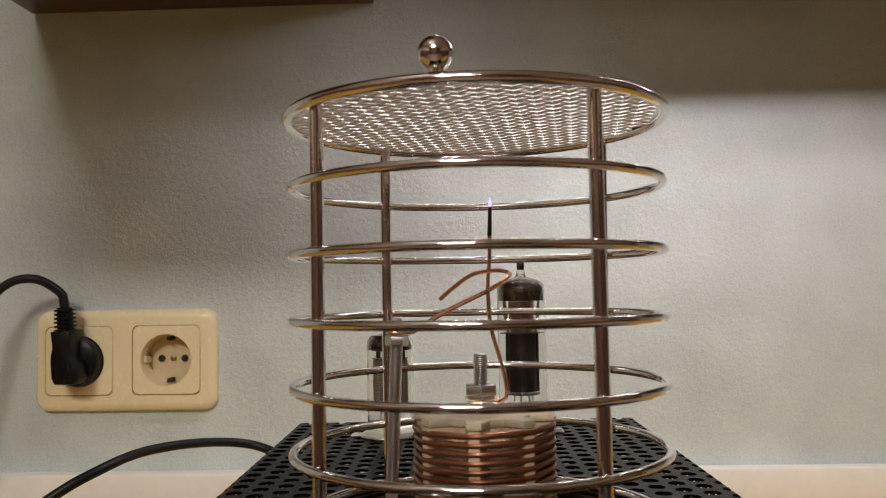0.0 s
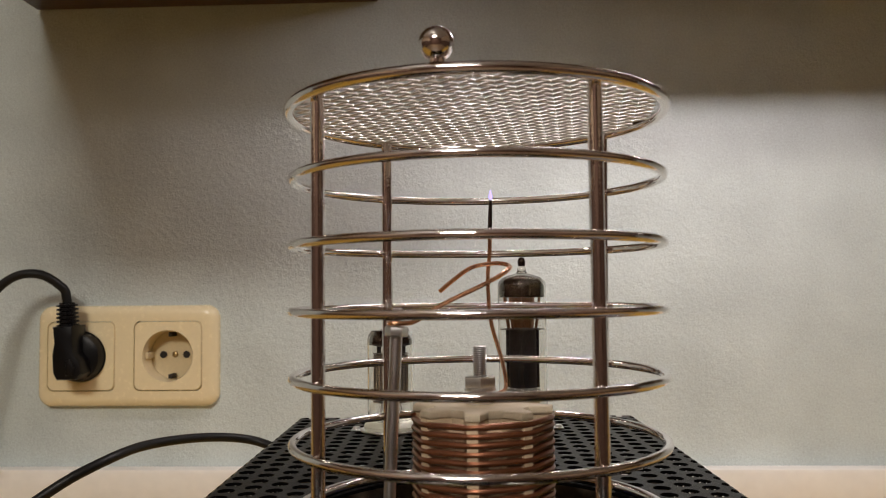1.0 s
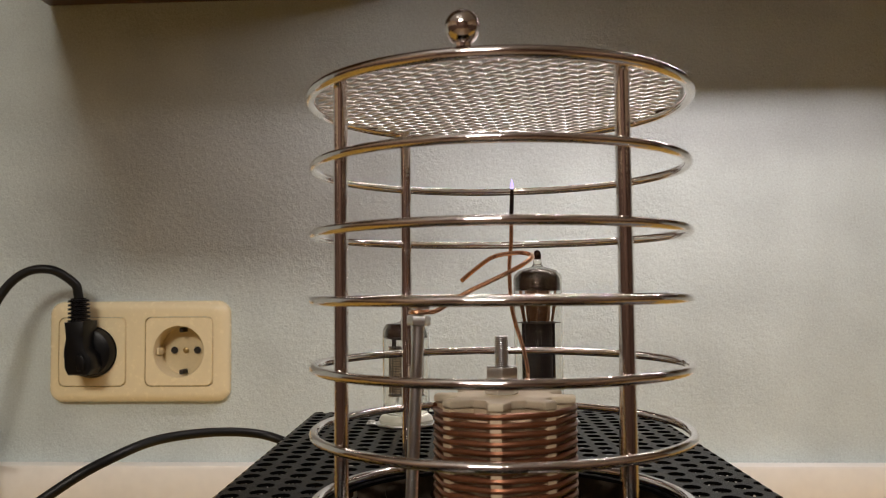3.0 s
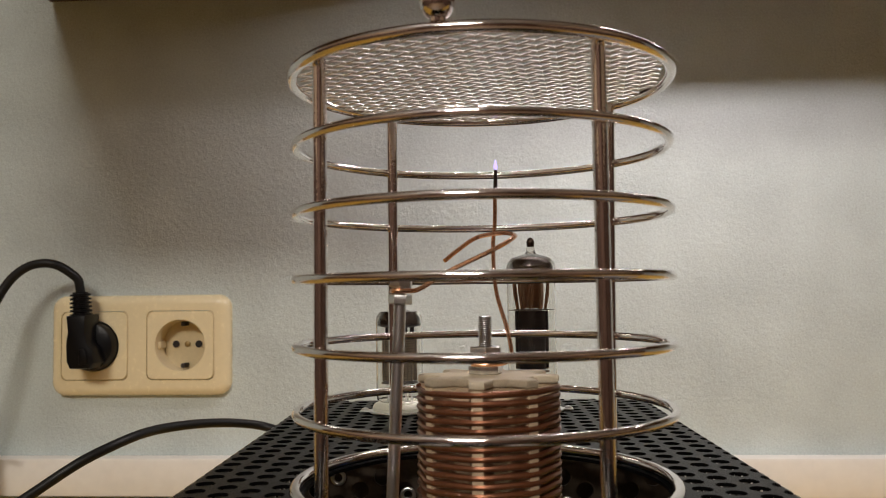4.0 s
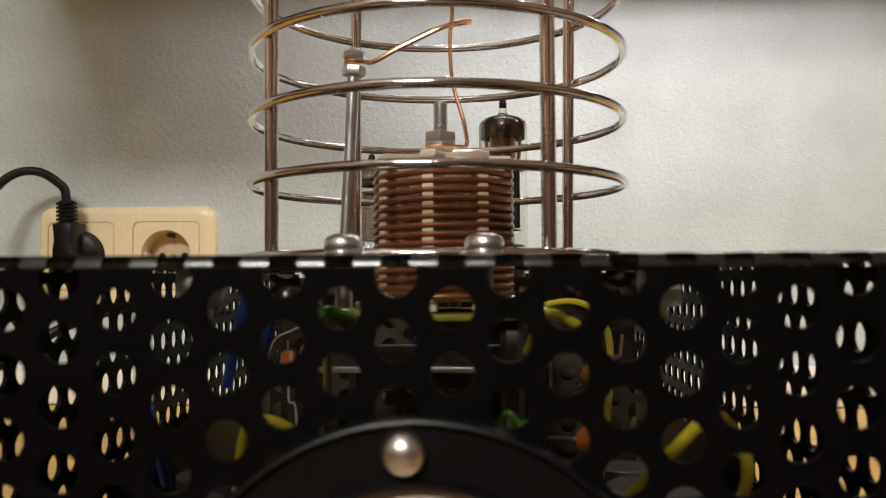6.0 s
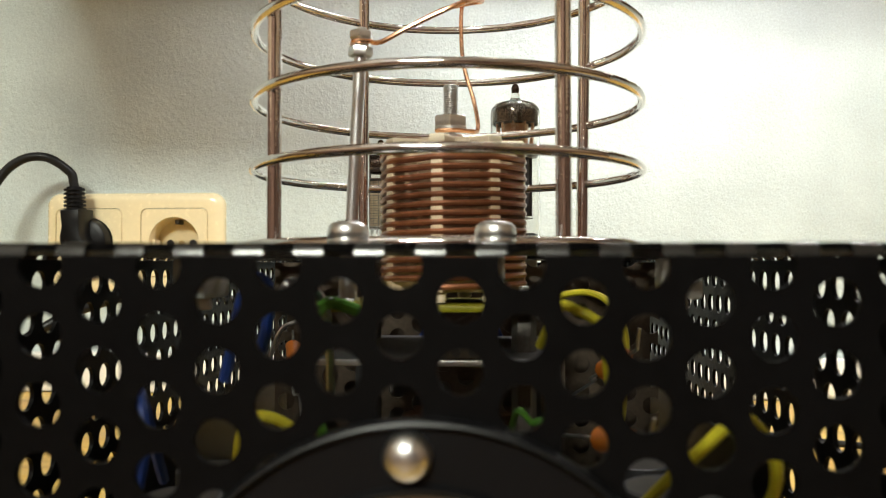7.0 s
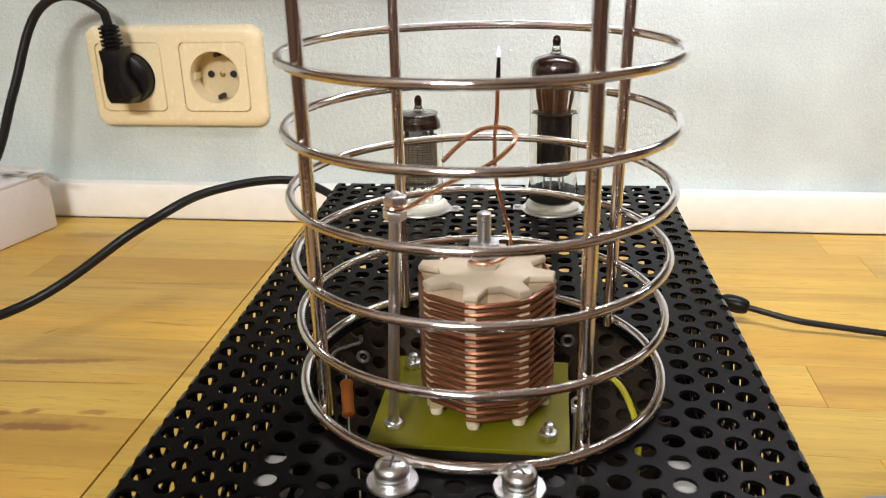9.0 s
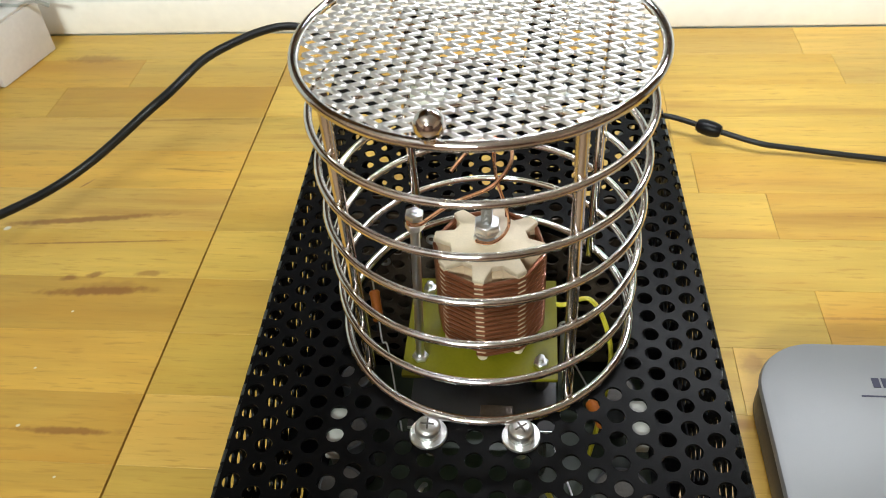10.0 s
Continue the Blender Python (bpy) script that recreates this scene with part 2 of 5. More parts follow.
M_WALL = material("painted_woodchip_wall", (0.59, 0.66, 0.655), 0.75, spread=0.21, scale=14, fine=700, bump=0.0006, bump_scale=760, coarse=0.0010)
M_ROOM = material("room_paint", (0.11, 0.058, 0.040), 0.8, spread=0.05, scale=2)
M_PALE = material("pale_room_paint", (0.50, 0.37, 0.26), 0.8, spread=0.06, scale=2)
M_CEIL = material("ceiling_paint", (0.8, 0.79, 0.76), 0.85, spread=0.04, scale=2)
M_FLOOR = material("room_floor_boards", (0.22, 0.14, 0.08), 0.45, spread=0.2, scale=3)
M_SKIRT = material("white_painted_strip", (0.89, 0.865, 0.82), 0.35, spread=0.05, scale=12, bump=0.0002, bump_scale=60)
M_BEECH = wood_material("varnished_beech", (0.66, 0.440, 0.086), (0.34, 0.170, 0.030), 0.12, True)
M_BEECH_CORE = material("worktop_core_wood", (0.40, 0.235, 0.06), 0.6, spread=0.2, scale=60)
M_BEECH_DARK = material("table_joint_wood", (0.06, 0.03, 0.015), 0.7, spread=0.3, scale=60)
M_SHELF = wood_material("dark_cabinet_wood", (0.085, 0.045, 0.022), (0.04, 0.02, 0.01), 0.1)
M_CHROME = material("polished_chrome", (0.84, 0.80, 0.795), 0.06, 1.0, spread=0.05, scale=80, bump=0.00004, bump_scale=900)
M_MESH = material("bright_expanded_steel", (0.96, 0.95, 0.94), 0.35, 0.80, spread=0.06, scale=120)
M_ZINC = material("zinc_plated_steel", (0.82, 0.83, 0.84), 0.30, 1.0, spread=0.08, scale=200, bump=0.00005, bump_scale=1500)
M_ROD = material("dull_aluminium", (0.72, 0.73, 0.75), 0.30, 1.0, spread=0.08, scale=200)
# Bright streaks along the folds are helped by a lighter, glossier black.
M_FOLD = material("glossy_black_fold", (0.012, 0.012, 0.012), 0.20, spec=0.8, spread=0.25, scale=50)
M_BLACK = material("black_powder_coat", (0.0035, 0.0033, 0.0036), 0.34, spec=0.08, spread=0.25, scale=50, bump=0.00006, bump_scale=2500)
M_RUBBER = material("black_cable_rubber", (0.009, 0.009, 0.009), 0.42, spec=0.3, spread=0.2, scale=80, bump=0.00005, bump_scale=900)
M_PLUG = material("black_plug_plastic", (0.005, 0.005, 0.006), 0.36, spec=0.2, spread=0.15, scale=120)
M_CREAM = material("cream_socket_plastic", (0.90, 0.77, 0.50), 0.26, spread=0.04, scale=30, coat=0.2)
M_CREAM_WELL = material("cream_socket_well", (0.72, 0.60, 0.38), 0.35, spread=0.06, scale=40)
M_BRASS = material("dull_brass", (0.42, 0.30, 0.14), 0.4, 1.0, spread=0.15, scale=300)
# Near-black for the clips; in pin and socket holes it paints their shade.
M_DARKHOLE = material("hole_shade_and_clip", (0.02, 0.015, 0.012), 0.6, spread=0.2, scale=300)
M_COPPER = material("bare_copper", (0.88, 0.50, 0.31), 0.24, 1.0, spread=0.12, scale=220)
M_COPPER_DARK = material("blackened_copper", (0.035, 0.022, 0.02), 0.55, 0.6, spread=0.4, scale=400)
M_ENAMEL = material("enamelled_copper", (0.235, 0.086, 0.041), 0.30, 0.6, spread=0.18, scale=160, coat=0.3)
M_CERAMIC = material("cream_ceramic", (0.68, 0.58, 0.43), 0.5, spread=0.08, scale=160, bump=0.0001, bump_scale=700)
# Varnish tone, with brown light bounced between the turns put into the colour.
M_CERAMIC_BODY = material("bounce_tinted_ceramic", (0.60, 0.46, 0.31), 0.5, spread=0.1, scale=160)
M_FIN = material("tarnished_grid_copper", (0.30, 0.15, 0.075), 0.36, 0.9, spread=0.25, scale=250)
M_SOCKET_CERAMIC = material("white_ceramic", (0.64, 0.64, 0.54), 0.35, spread=0.05, scale=160)
M_PCB = material("yellow_green_laminate", (0.165, 0.152, 0.005), 0.45, spread=0.12, scale=90, spec=0.3)
M_BOARD = material("dark_green_laminate", (0.022, 0.032, 0.016), 0.4, spread=0.2, scale=90)
M_GLASS = glass_material("tube_glass", (0.97, 0.97, 0.95))
M_GETTER = material("brown_getter_mirror", (0.055, 0.036, 0.026), 0.07, 0.85, spread=0.4, scale=250)
M_ANODE = material("carbonised_anode", (0.018, 0.017, 0.017), 0.55, 0.3, spread=0.2, scale=300)
M_ANODE_GREY = material("grey_mesh_anode", (0.30, 0.235, 0.155), 0.50, 0.4, spread=0.3, scale=500, fine=2500)
M_MICA = material("mica_disc", (0.07, 0.055, 0.04), 0.4, spread=0.1, scale=300)
M_WIRE_YG = material("yellow_green_wire", (0.56, 0.50, 0.03), 0.4, spread=0.15, scale=200)
M_WIRE_GREEN = material("green_wire", (0.09, 0.26, 0.03), 0.4, spread=0.15, scale=200)
M_WIRE_BLUE = material("blue_wire", (0.02, 0.06, 0.30), 0.4, spread=0.15, scale=200)
M_WIRE_RED = material("red_wire", (0.35, 0.03, 0.02), 0.4, spread=0.15, scale=200)
M_RESISTOR = material("orange_resistor_body", (0.55, 0.16, 0.02), 0.4, spread=0.1, scale=200)
M_WHITE = material("white_plastic", (0.80, 0.80, 0.80), 0.4, spread=0.04, scale=100)
M_CARD = material("white_cardboard", (0.74, 0.70, 0.68), 0.7, spread=0.05, scale=30, bump=0.0002, bump_scale=200)
M_TAPE = material("grey_ribbon", (0.35, 0.36, 0.34), 0.5, spread=0.1, scale=60)
M_SILVER = material("silver_lacquer", (0.235, 0.235, 0.245), 0.42, 0.15, spread=0.03, scale=20, fine=3000)
M_DARKBAND = material("dark_grey_plastic", (0.05, 0.05, 0.055), 0.45, spread=0.1, scale=60)
M_INK = material("dark_blue_print", (0.03, 0.03, 0.06), 0.5, spread=0.05, scale=100)
M_FLAME = glow_material("violet_discharge", (0.48, 0.40, 1.0), 1.7)
M_PANEL = material("pale_paper_cone", (0.62, 0.54, 0.46), 0.7, spread=0.08, scale=60)
M_CORE = material("transformer_steel", (0.11, 0.10, 0.09), 0.45, 0.7, spread=0.25, scale=150)
M_BRONZE = material("browned_steel_sheet", (0.09, 0.068, 0.05), 0.38, 0.4, spread=0.3, scale=70, bump=0.00005, bump_scale=900)
M_NYLON = material("grey_white_nylon", (0.45, 0.45, 0.43), 0.5, spread=0.06, scale=100)
M_LAMP = glow_material("ceiling_lamp_diffuser", (1.0, 0.92, 0.80), 3.0)


# ---- mesh helpers ----
def mesh_object(name, bm, mat, parent=None, label="", smooth=True, angle=40, recalc=True):
    if recalc:
        bmesh.ops.recalc_face_normals(bm, faces=bm.faces)
    if smooth:
        for f in bm.faces:
            f.smooth = True
        for e in bm.edges:
            if len(e.link_faces) == 2 and e.calc_face_angle(0) > radians(angle):
                e.smooth = False
    me = bpy.data.meshes.new(name)
    bm.to_mesh(me)
    bm.free()
    for x in mat if isinstance(mat, (list, tuple)) else [mat]:
        me.materials.append(x)
    ob = new(name, me)
    if parent:
        ob.parent = parent
    if label:
        tagged(ob, label)
    return ob


def part(name, bm, mat, parent, label="", smooth=True):
    return mesh_object(name, bm, mat, parent, label, smooth)


def thing(name, label, category, group="", kind=""):
    return tagged(new(name), label, category, group, kind)


def merge(*bms):
    out = bmesh.new()
    for b in bms:
        me = bpy.data.meshes.new("tmp")
        b.to_mesh(me)
        out.from_mesh(me)
        bpy.data.meshes.remove(me)
        b.free()
    return out


def box(x0, x1, y0, y1, z0, z1, bevel=0.0, segments=2):
    bm = bmesh.new()
    bmesh.ops.create_cube(bm, size=1, matrix=Matrix.LocRotScale(((x0 + x1) / 2, (y0 + y1) / 2, (z0 + z1) / 2), None, (x1 - x0, y1 - y0, z1 - z0)))
    if bevel:
        bmesh.ops.bevel(bm, geom=bm.edges[:], offset=bevel, segments=segments, profile=0.5, affect="EDGES")
    return bm


def moved(bm, m):
    bmesh.ops.transform(bm, matrix=m, verts=bm.verts)
    return bm


def lathe(profile, n=32, cx=0.0, cy=0.0, squash=1.0):
    """A turned body about the vertical line at cx, cy; profile: (radius, z)."""
    bm = bmesh.new()
    rings = []
    for r, z in profile:
        if r < 1e-6:
            rings.append([bm.verts.new((cx, cy, z))])
        else:
            rings.append([bm.verts.new((cx + r * math.cos(2 * math.pi * i / n), cy + squash * r * math.sin(2 * math.pi * i / n), z)) for i in range(n)])
    for a, b in zip(rings, rings[1:]):
        for i in range(n):
            j = (i + 1) % n
            if len(a) == 1 and len(b) == 1:
                continue
            if len(a) == 1:
                bm.faces.new((a[0], b[i], b[j]))
            elif len(b) == 1:
                bm.faces.new((a[i], a[j], b[0]))
            else:
                bm.faces.new((a[i], a[j], b[j], b[i]))
    return bm


def ring(cx, cy, cz, radius, wire, n=96, m=10, tilt=(0, 0)):
    bm = bmesh.new()
    rows = []
    for i in range(n):
        a = 2 * math.pi * i / n
        c = Vector((math.cos(a), math.sin(a), 0))
        rows.append([bm.verts.new(Vector((cx, cy, cz)) + c * (radius + wire * math.cos(2 * math.pi * k / m)) + Vector((0, 0, wire * math.sin(2 * math.pi * k / m) + c.x * radius * tilt[0] + c.y * radius * tilt[1]))) for k in range(m)])
    for i in range(n):
        p, q = rows[i], rows[(i + 1) % n]
        for k in range(m):
            bm.faces.new((p[k], p[(k + 1) % m], q[(k + 1) % m], q[k]))
    return bm


def smooth_path(points, n=10):
    pts = [Vector(p) for p in points]
    q = [2 * pts[0] - pts[1], *pts, 2 * pts[-1] - pts[-2]]
    out = []
    for i in range(1, len(q) - 2):
        a, b, c, d = q[i - 1:i + 3]
        for k in range(n):
            u = k / n
            out.append(0.5 * (2 * b + (c - a) * u + (2 * a - 5 * b + 4 * c - d) * u * u + (3 * b - a - 3 * c + d) * u ** 3))
    return out + [pts[-1]]


def sweep(points, radius, m=10, closed=False):
    """A round wire along points; radius: a number or one for each point."""
    bm = bmesh.new()
    pts = [Vector(p) for p in points]
    n = len(pts)
    rad = radius if isinstance(radius, (list, tuple)) else [radius] * n
    rows, up = [], None
    for i, p in enumerate(pts):
        t = (pts[min(i + 1, n - 1)] - pts[max(i - 1, 0)]).normalized()
        if up is None:
            up = Vector((0, 0, 1)) if abs(t.z) < 0.9 else Vector((1, 0, 0))
        u = (up - t * up.dot(t)).normalized()
        w = t.cross(u)
        up = u
        rows.append([bm.verts.new(p + (u * math.cos(2 * math.pi * k / m) + w * math.sin(2 * math.pi * k / m)) * rad[i]) for k in range(m)])
    for a, b in zip(rows, rows[1:]):
        for k in range(m):
            bm.faces.new((a[k], a[(k + 1) % m], b[(k + 1) % m], b[k]))
    bm.faces.new(rows[0][::-1])
    bm.faces.new(rows[-1])
    return bm


def prism(outline, z0, z1, bevel=0.0):
    """A flat body with the given outline in x and y."""
    bm = bmesh.new()
    f = bm.faces.new([bm.verts.new((x, y, z0)) for x, y in outline])
    top = bmesh.ops.extrude_face_region(bm, geom=[f])
    bmesh.ops.translate(bm, vec=(0, 0, z1 - z0), verts=[v for v in top["geom"] if isinstance(v, bmesh.types.BMVert)])
    if bevel:
        edges = [e for e in bm.edges if abs(e.verts[0].co.z - e.verts[1].co.z) < 1e-9]
        bmesh.ops.bevel(bm, geom=edges, offset=bevel, segments=2, profile=0.5, affect="EDGES")
    return bm


def hexagon(cx, cy, flat, z0, z1, turn=0.0):
    r = flat / math.sqrt(3)
    return prism([(cx + r * math.cos(turn + math.pi / 3 * i), cy + r * math.sin(turn + math.pi / 3 * i)) for i in range(6)], z0, z1, 0.0004)


def thread(cx, cy, z0, z1, r, pitch, n=14):
    """A threaded stud with raised turns."""
    prof, z = [(0, z0)], z0
    while z < z1 - pitch:
        prof += [(r, z), (r, z + pitch * 0.35), (r * 0.82, z + pitch * 0.5), (r * 0.82, z + pitch * 0.85)]
        z += pitch
    prof += [(r, z), (r * 0.8, z1), (0, z1)]
    return lathe(prof, n, cx, cy)


def rounded_rect(x0, x1, y0, y1, r, n=6):
    out = []
    for cx, cy, a0 in ((x1 - r, y1 - r, 0), (x0 + r, y1 - r, 90), (x0 + r, y0 + r, 180), (x1 - r, y0 + r, 270)):
        for i in range(n + 1):
            a = radians(a0 + 90 * i / n)
            out.append((cx + r * math.cos(a), cy + r * math.sin(a)))
    return out


def sheet_mesh(name, outline, holes, thick, m):
    """A metal sheet in x and y with true holes cut out, thickened, set in place by m. holes: loops of points."""
    cu = bpy.data.curves.new(name, "CURVE")
    cu.dimensions, cu.fill_mode, cu.extrude = "2D", "BOTH", thick / 2
    for loop in [outline, *holes]:
        s = cu.splines.new("POLY")
        s.points.add(len(loop) - 1)
        for p, (x, y) in zip(s.points, loop):
            p.co = (x, y, 0, 1)
        s.use_cyclic_u = True
    tmp = new("tmp_sheet", cu)
    bpy.context.view_layer.update()
    me = bpy.data.meshes.new_from_object(tmp.evaluated_get(bpy.context.evaluated_depsgraph_get()))
    bpy.data.objects.remove(tmp)
    bpy.data.curves.remove(cu)
    me.transform(m)
    me.name = name
    return me


def circle(cx, cy, r, n=14, turn=0.0):
    return [(cx + r * math.cos(turn + 2 * math.pi * i / n), cy + r * math.sin(turn + 2 * math.pi * i / n)) for i in range(n)]


# ---- the room ----
def slab(name, x0, x1, y0, y1, z0, z1, mat, label, category):
    ob = mesh_object(name, box(x0, x1, y0, y1, z0, z1), mat, smooth=False)
    return tagged(ob, label, category, kind="structure")


FLOOR_Z = -0.74
SX, SZ = -0.26625, 0.1190
HALF = 0.03525
wall_me = sheet_mesh("wall_north", [(-2.0, FLOOR_Z), (2.0, FLOOR_Z), (2.0, CEILING_Z), (-2.0, CEILING_Z)], [circle(SX + s * HALF, SZ, 0.0225, 32) for s in (-1, 1)], 0.12, Matrix.Translation((0, 0.06, 0)) @ Matrix.Rotation(radians(90), 4, "X"))
wall_me.materials.append(M_WALL)
tagged(new("wall_north", wall_me), "pale grey-blue painted wall with fine woodchip relief", "wall", kind="structure")
slab("wall_south", -2.0, 2.0, -3.62, -3.5, FLOOR_Z, CEILING_Z, M_ROOM, "plain brown room wall across from the table", "wall")
slab("wall_west", -2.12, -2.0, -3.62, 0.12, FLOOR_Z, CEILING_Z, M_PALE, "plain pale room side wall", "wall")
slab("wall_east", 2.0, 2.12, -3.62, 0.12, FLOOR_Z, CEILING_Z, M_PALE, "plain pale room side wall", "wall")
# Unseen lower panels, added to darken fill light and the chrome's reflections.
SHADE_PANEL_Z = 0.60
slab("shade_panel_west", -1.999, -1.98, -3.498, -0.001, FLOOR_Z + 0.001, SHADE_PANEL_Z, M_ROOM, "unseen dark panel added on the lower side wall to cut fill light", "wainscot")
slab("shade_panel_east", 1.98, 1.999, -3.498, -0.001, FLOOR_Z + 0.001, SHADE_PANEL_Z, M_ROOM, "unseen dark panel added on the lower side wall to cut fill light", "wainscot")
slab("floor", -2.12, 2.12, -3.62, 0.12, FLOOR_Z - 0.1, FLOOR_Z, M_FLOOR, "brown room floor beneath the table", "floor")
slab("ceiling", -2.12, 2.12, -3.62, 0.12, CEILING_Z, CEILING_Z + 0.1, M_CEIL, "white room ceiling", "ceiling")

trim = mesh_object("trim", prism([(-2.0, -0.015), (2.0, -0.015), (2.0, -0.0005), (-2.0, -0.0005)], 0.0, 0.031, 0.0030), M_SKIRT)
tagged(trim, "white painted wooden strip along the wall and tabletop", "trim", kind="structure")

# cabinets over the table
CAB_Z = 0.404


def wall_cabinet(x0, x1, depth, z0, label):
    root = thing("wall_cabinet", label, "cabinet")
    part("bottom_panel", box(x0, x1, -depth, -0.002, z0, z0 + 0.018, 0.001), M_SHELF, root)
    part("side_panel", box(x0, x0 + 0.018, -depth, -0.002, z0 + 0.019, z0 + 0.62, 0.001), M_SHELF, root)
    part("side_panel", box(x1 - 0.018, x1, -depth, -0.002, z0 + 0.019, z0 + 0.62, 0.001), M_SHELF, root)
    part("top_panel", box(x0, x1, -depth, -0.002, z0 + 0.621, z0 + 0.639, 0.001), M_SHELF, root)
    part("door", box(x0 + 0.002, x1 - 0.002, -depth - 0.020, -depth - 0.002, z0 + 0.004, z0 + 0.635, 0.0015), M_SHELF, root)
    return root


wall_cabinet(-0.345, -0.062, 0.42, CAB_Z, "dark brown wooden wall cabinet over the table")
wall_cabinet(-0.052, 0.90, 0.30, CAB_Z + 0.022, "wide dark brown wooden wall cabinet over the table")

tube_lamp = thing("cabinet_lamp", "slim white fluorescent lamp fixed under the wall cabinet", "lamp")
part("housing", box(TUBE_X0 - 0.005, TUBE_X1 + 0.012, TUBE_Y - 0.024, TUBE_Y + 0.024, TUBE_Z + 0.003, CAB_Z + 0.0215, 0.001), M_WHITE, tube_lamp)
for y0, y1 in ((TUBE_Y - 0.024, TUBE_Y - 0.020), (TUBE_Y + 0.020, TUBE_Y + 0.024)):
    part("lip", box(0.0, TUBE_X1 + 0.012, y0, y1, TUBE_Z - 0.0110, TUBE_Z + 0.0028, 0.0005), M_WHITE, tube_lamp)
for x0, x1 in ((TUBE_X1 + 0.006, TUBE_X1 + 0.012),):
    part("end_cap", box(x0, x1, TUBE_Y - 0.0195, TUBE_Y + 0.0195, TUBE_Z - 0.0110, TUBE_Z + 0.0028, 0.0005), M_WHITE, tube_lamp)
part("tube", moved(lathe([(0, -0.172), (0.006, -0.172), (0.006, 0.172), (0, 0.172)], 16), Matrix.Translation(((TUBE_X0 + TUBE_X1) / 2, TUBE_Y, TUBE_Z + 0.0024)) @ Matrix.Rotation(radians(90), 4, "Y") @ Matrix.Diagonal((0.3, 1, 1, 1))), M_LAMP, tube_lamp)
lamp = thing("ceiling_lamp", "broad white ceiling lamp on the room ceiling", "lamp")
part("housing", box(-0.82, 0.02, LAMP_Y - 0.32, LAMP_Y + 0.32, CEILING_Z - 0.055, CEILING_Z - 0.001, 0.005), M_WHITE, lamp)
part("diffuser", box(-0.80, 0.0, LAMP_Y - 0.30, LAMP_Y + 0.30, CEILING_Z - 0.075, CEILING_Z - 0.056, 0.004), M_LAMP, lamp)
# Unseen bowl lamp, made up to hold the added upward light.
uplight = thing("pendant_lamp", "unseen white bowl lamp, added to light the ceiling from below", "lamp")
part("bowl", lathe([(0, CEILING_Z - 0.46), (0.12, CEILING_Z - 0.45), (0.24, CEILING_Z - 0.41), (0.31, CEILING_Z - 0.35), (0.30, CEILING_Z - 0.348), (0.23, CEILING_Z - 0.402), (0.11, CEILING_Z - 0.44), (0, CEILING_Z - 0.45)], 40, -0.60, LAMP_Y + 1.05), M_WHITE, uplight)
part("cord", lathe([(0, CEILING_Z - 0.455), (0.004, CEILING_Z - 0.455), (0.004, CEILING_Z - 0.001), (0, CEILING_Z - 0.001)], 10, -0.60, LAMP_Y + 1.05), M_WHITE, uplight)

# ---- the table ----
table = tagged(new("worktop"), "varnished beech butcher-block worktop with darker streaks", "table")
part("core", box(-1.2, 1.2, -0.6026, -0.0152, -0.04, -0.0035), M_BEECH_CORE, table)
part("joint", box(-0.1652, -0.1628, -0.6026, -0.0152, -0.0034, -0.0026), M_BEECH_DARK, table, "dark joint line between two worktop panels")
for lx in (-1.1, 1.1):
    for ly in (-0.55, -0.1):
        part("leg", box(lx - 0.03, lx + 0.03, ly - 0.03, ly + 0.03, FLOOR_Z, -0.041, 0.003), M_BEECH_DARK, table)


# staves of the worktop, on both sides of the joint
STAVE = 0.042
SEAM_X = -0.1640
rng = random.Random(7)


def stave_mesh(length):
    bm = box(-length / 2, length / 2, -STAVE / 2 + 0.00004, STAVE / 2 - 0.00004, -0.003, 0.0, 0.00012, 1)
    me = bpy.data.meshes.new("stave")
    bm.to_mesh(me)
    bm.free()
    me.materials.append(M_BEECH)
    return me


STAVES = {k: stave_mesh(k / 100) for k in (12, 17, 23, 30)}
for row in range(14):
    y = -0.0151 - STAVE * (row + 0.5)
    for start, step in ((SEAM_X + 0.0006, 1), (SEAM_X - 0.0006, -1)):
        x = start
        while abs(x) < 0.8:
            k = rng.choice((12, 17, 23, 30))
            ob = new("stave", STAVES[k])
            ob.parent = table
            ob.matrix_basis = pose(x + step * k / 200, y, 0)
            x += step * (k / 100 + 0.0002)

# ---- double wall socket ----


def wall_pose(x, z):
    """Flat bodies drawn in x and y stand on the wall: y turns to z, and up turns towards the room."""
    return Matrix.Translation((x, 0, z)) @ Matrix.Rotation(radians(90), 4, "X")


socket = thing("wall_socket", "cream plastic double wall socket with one plug in it", "socket")


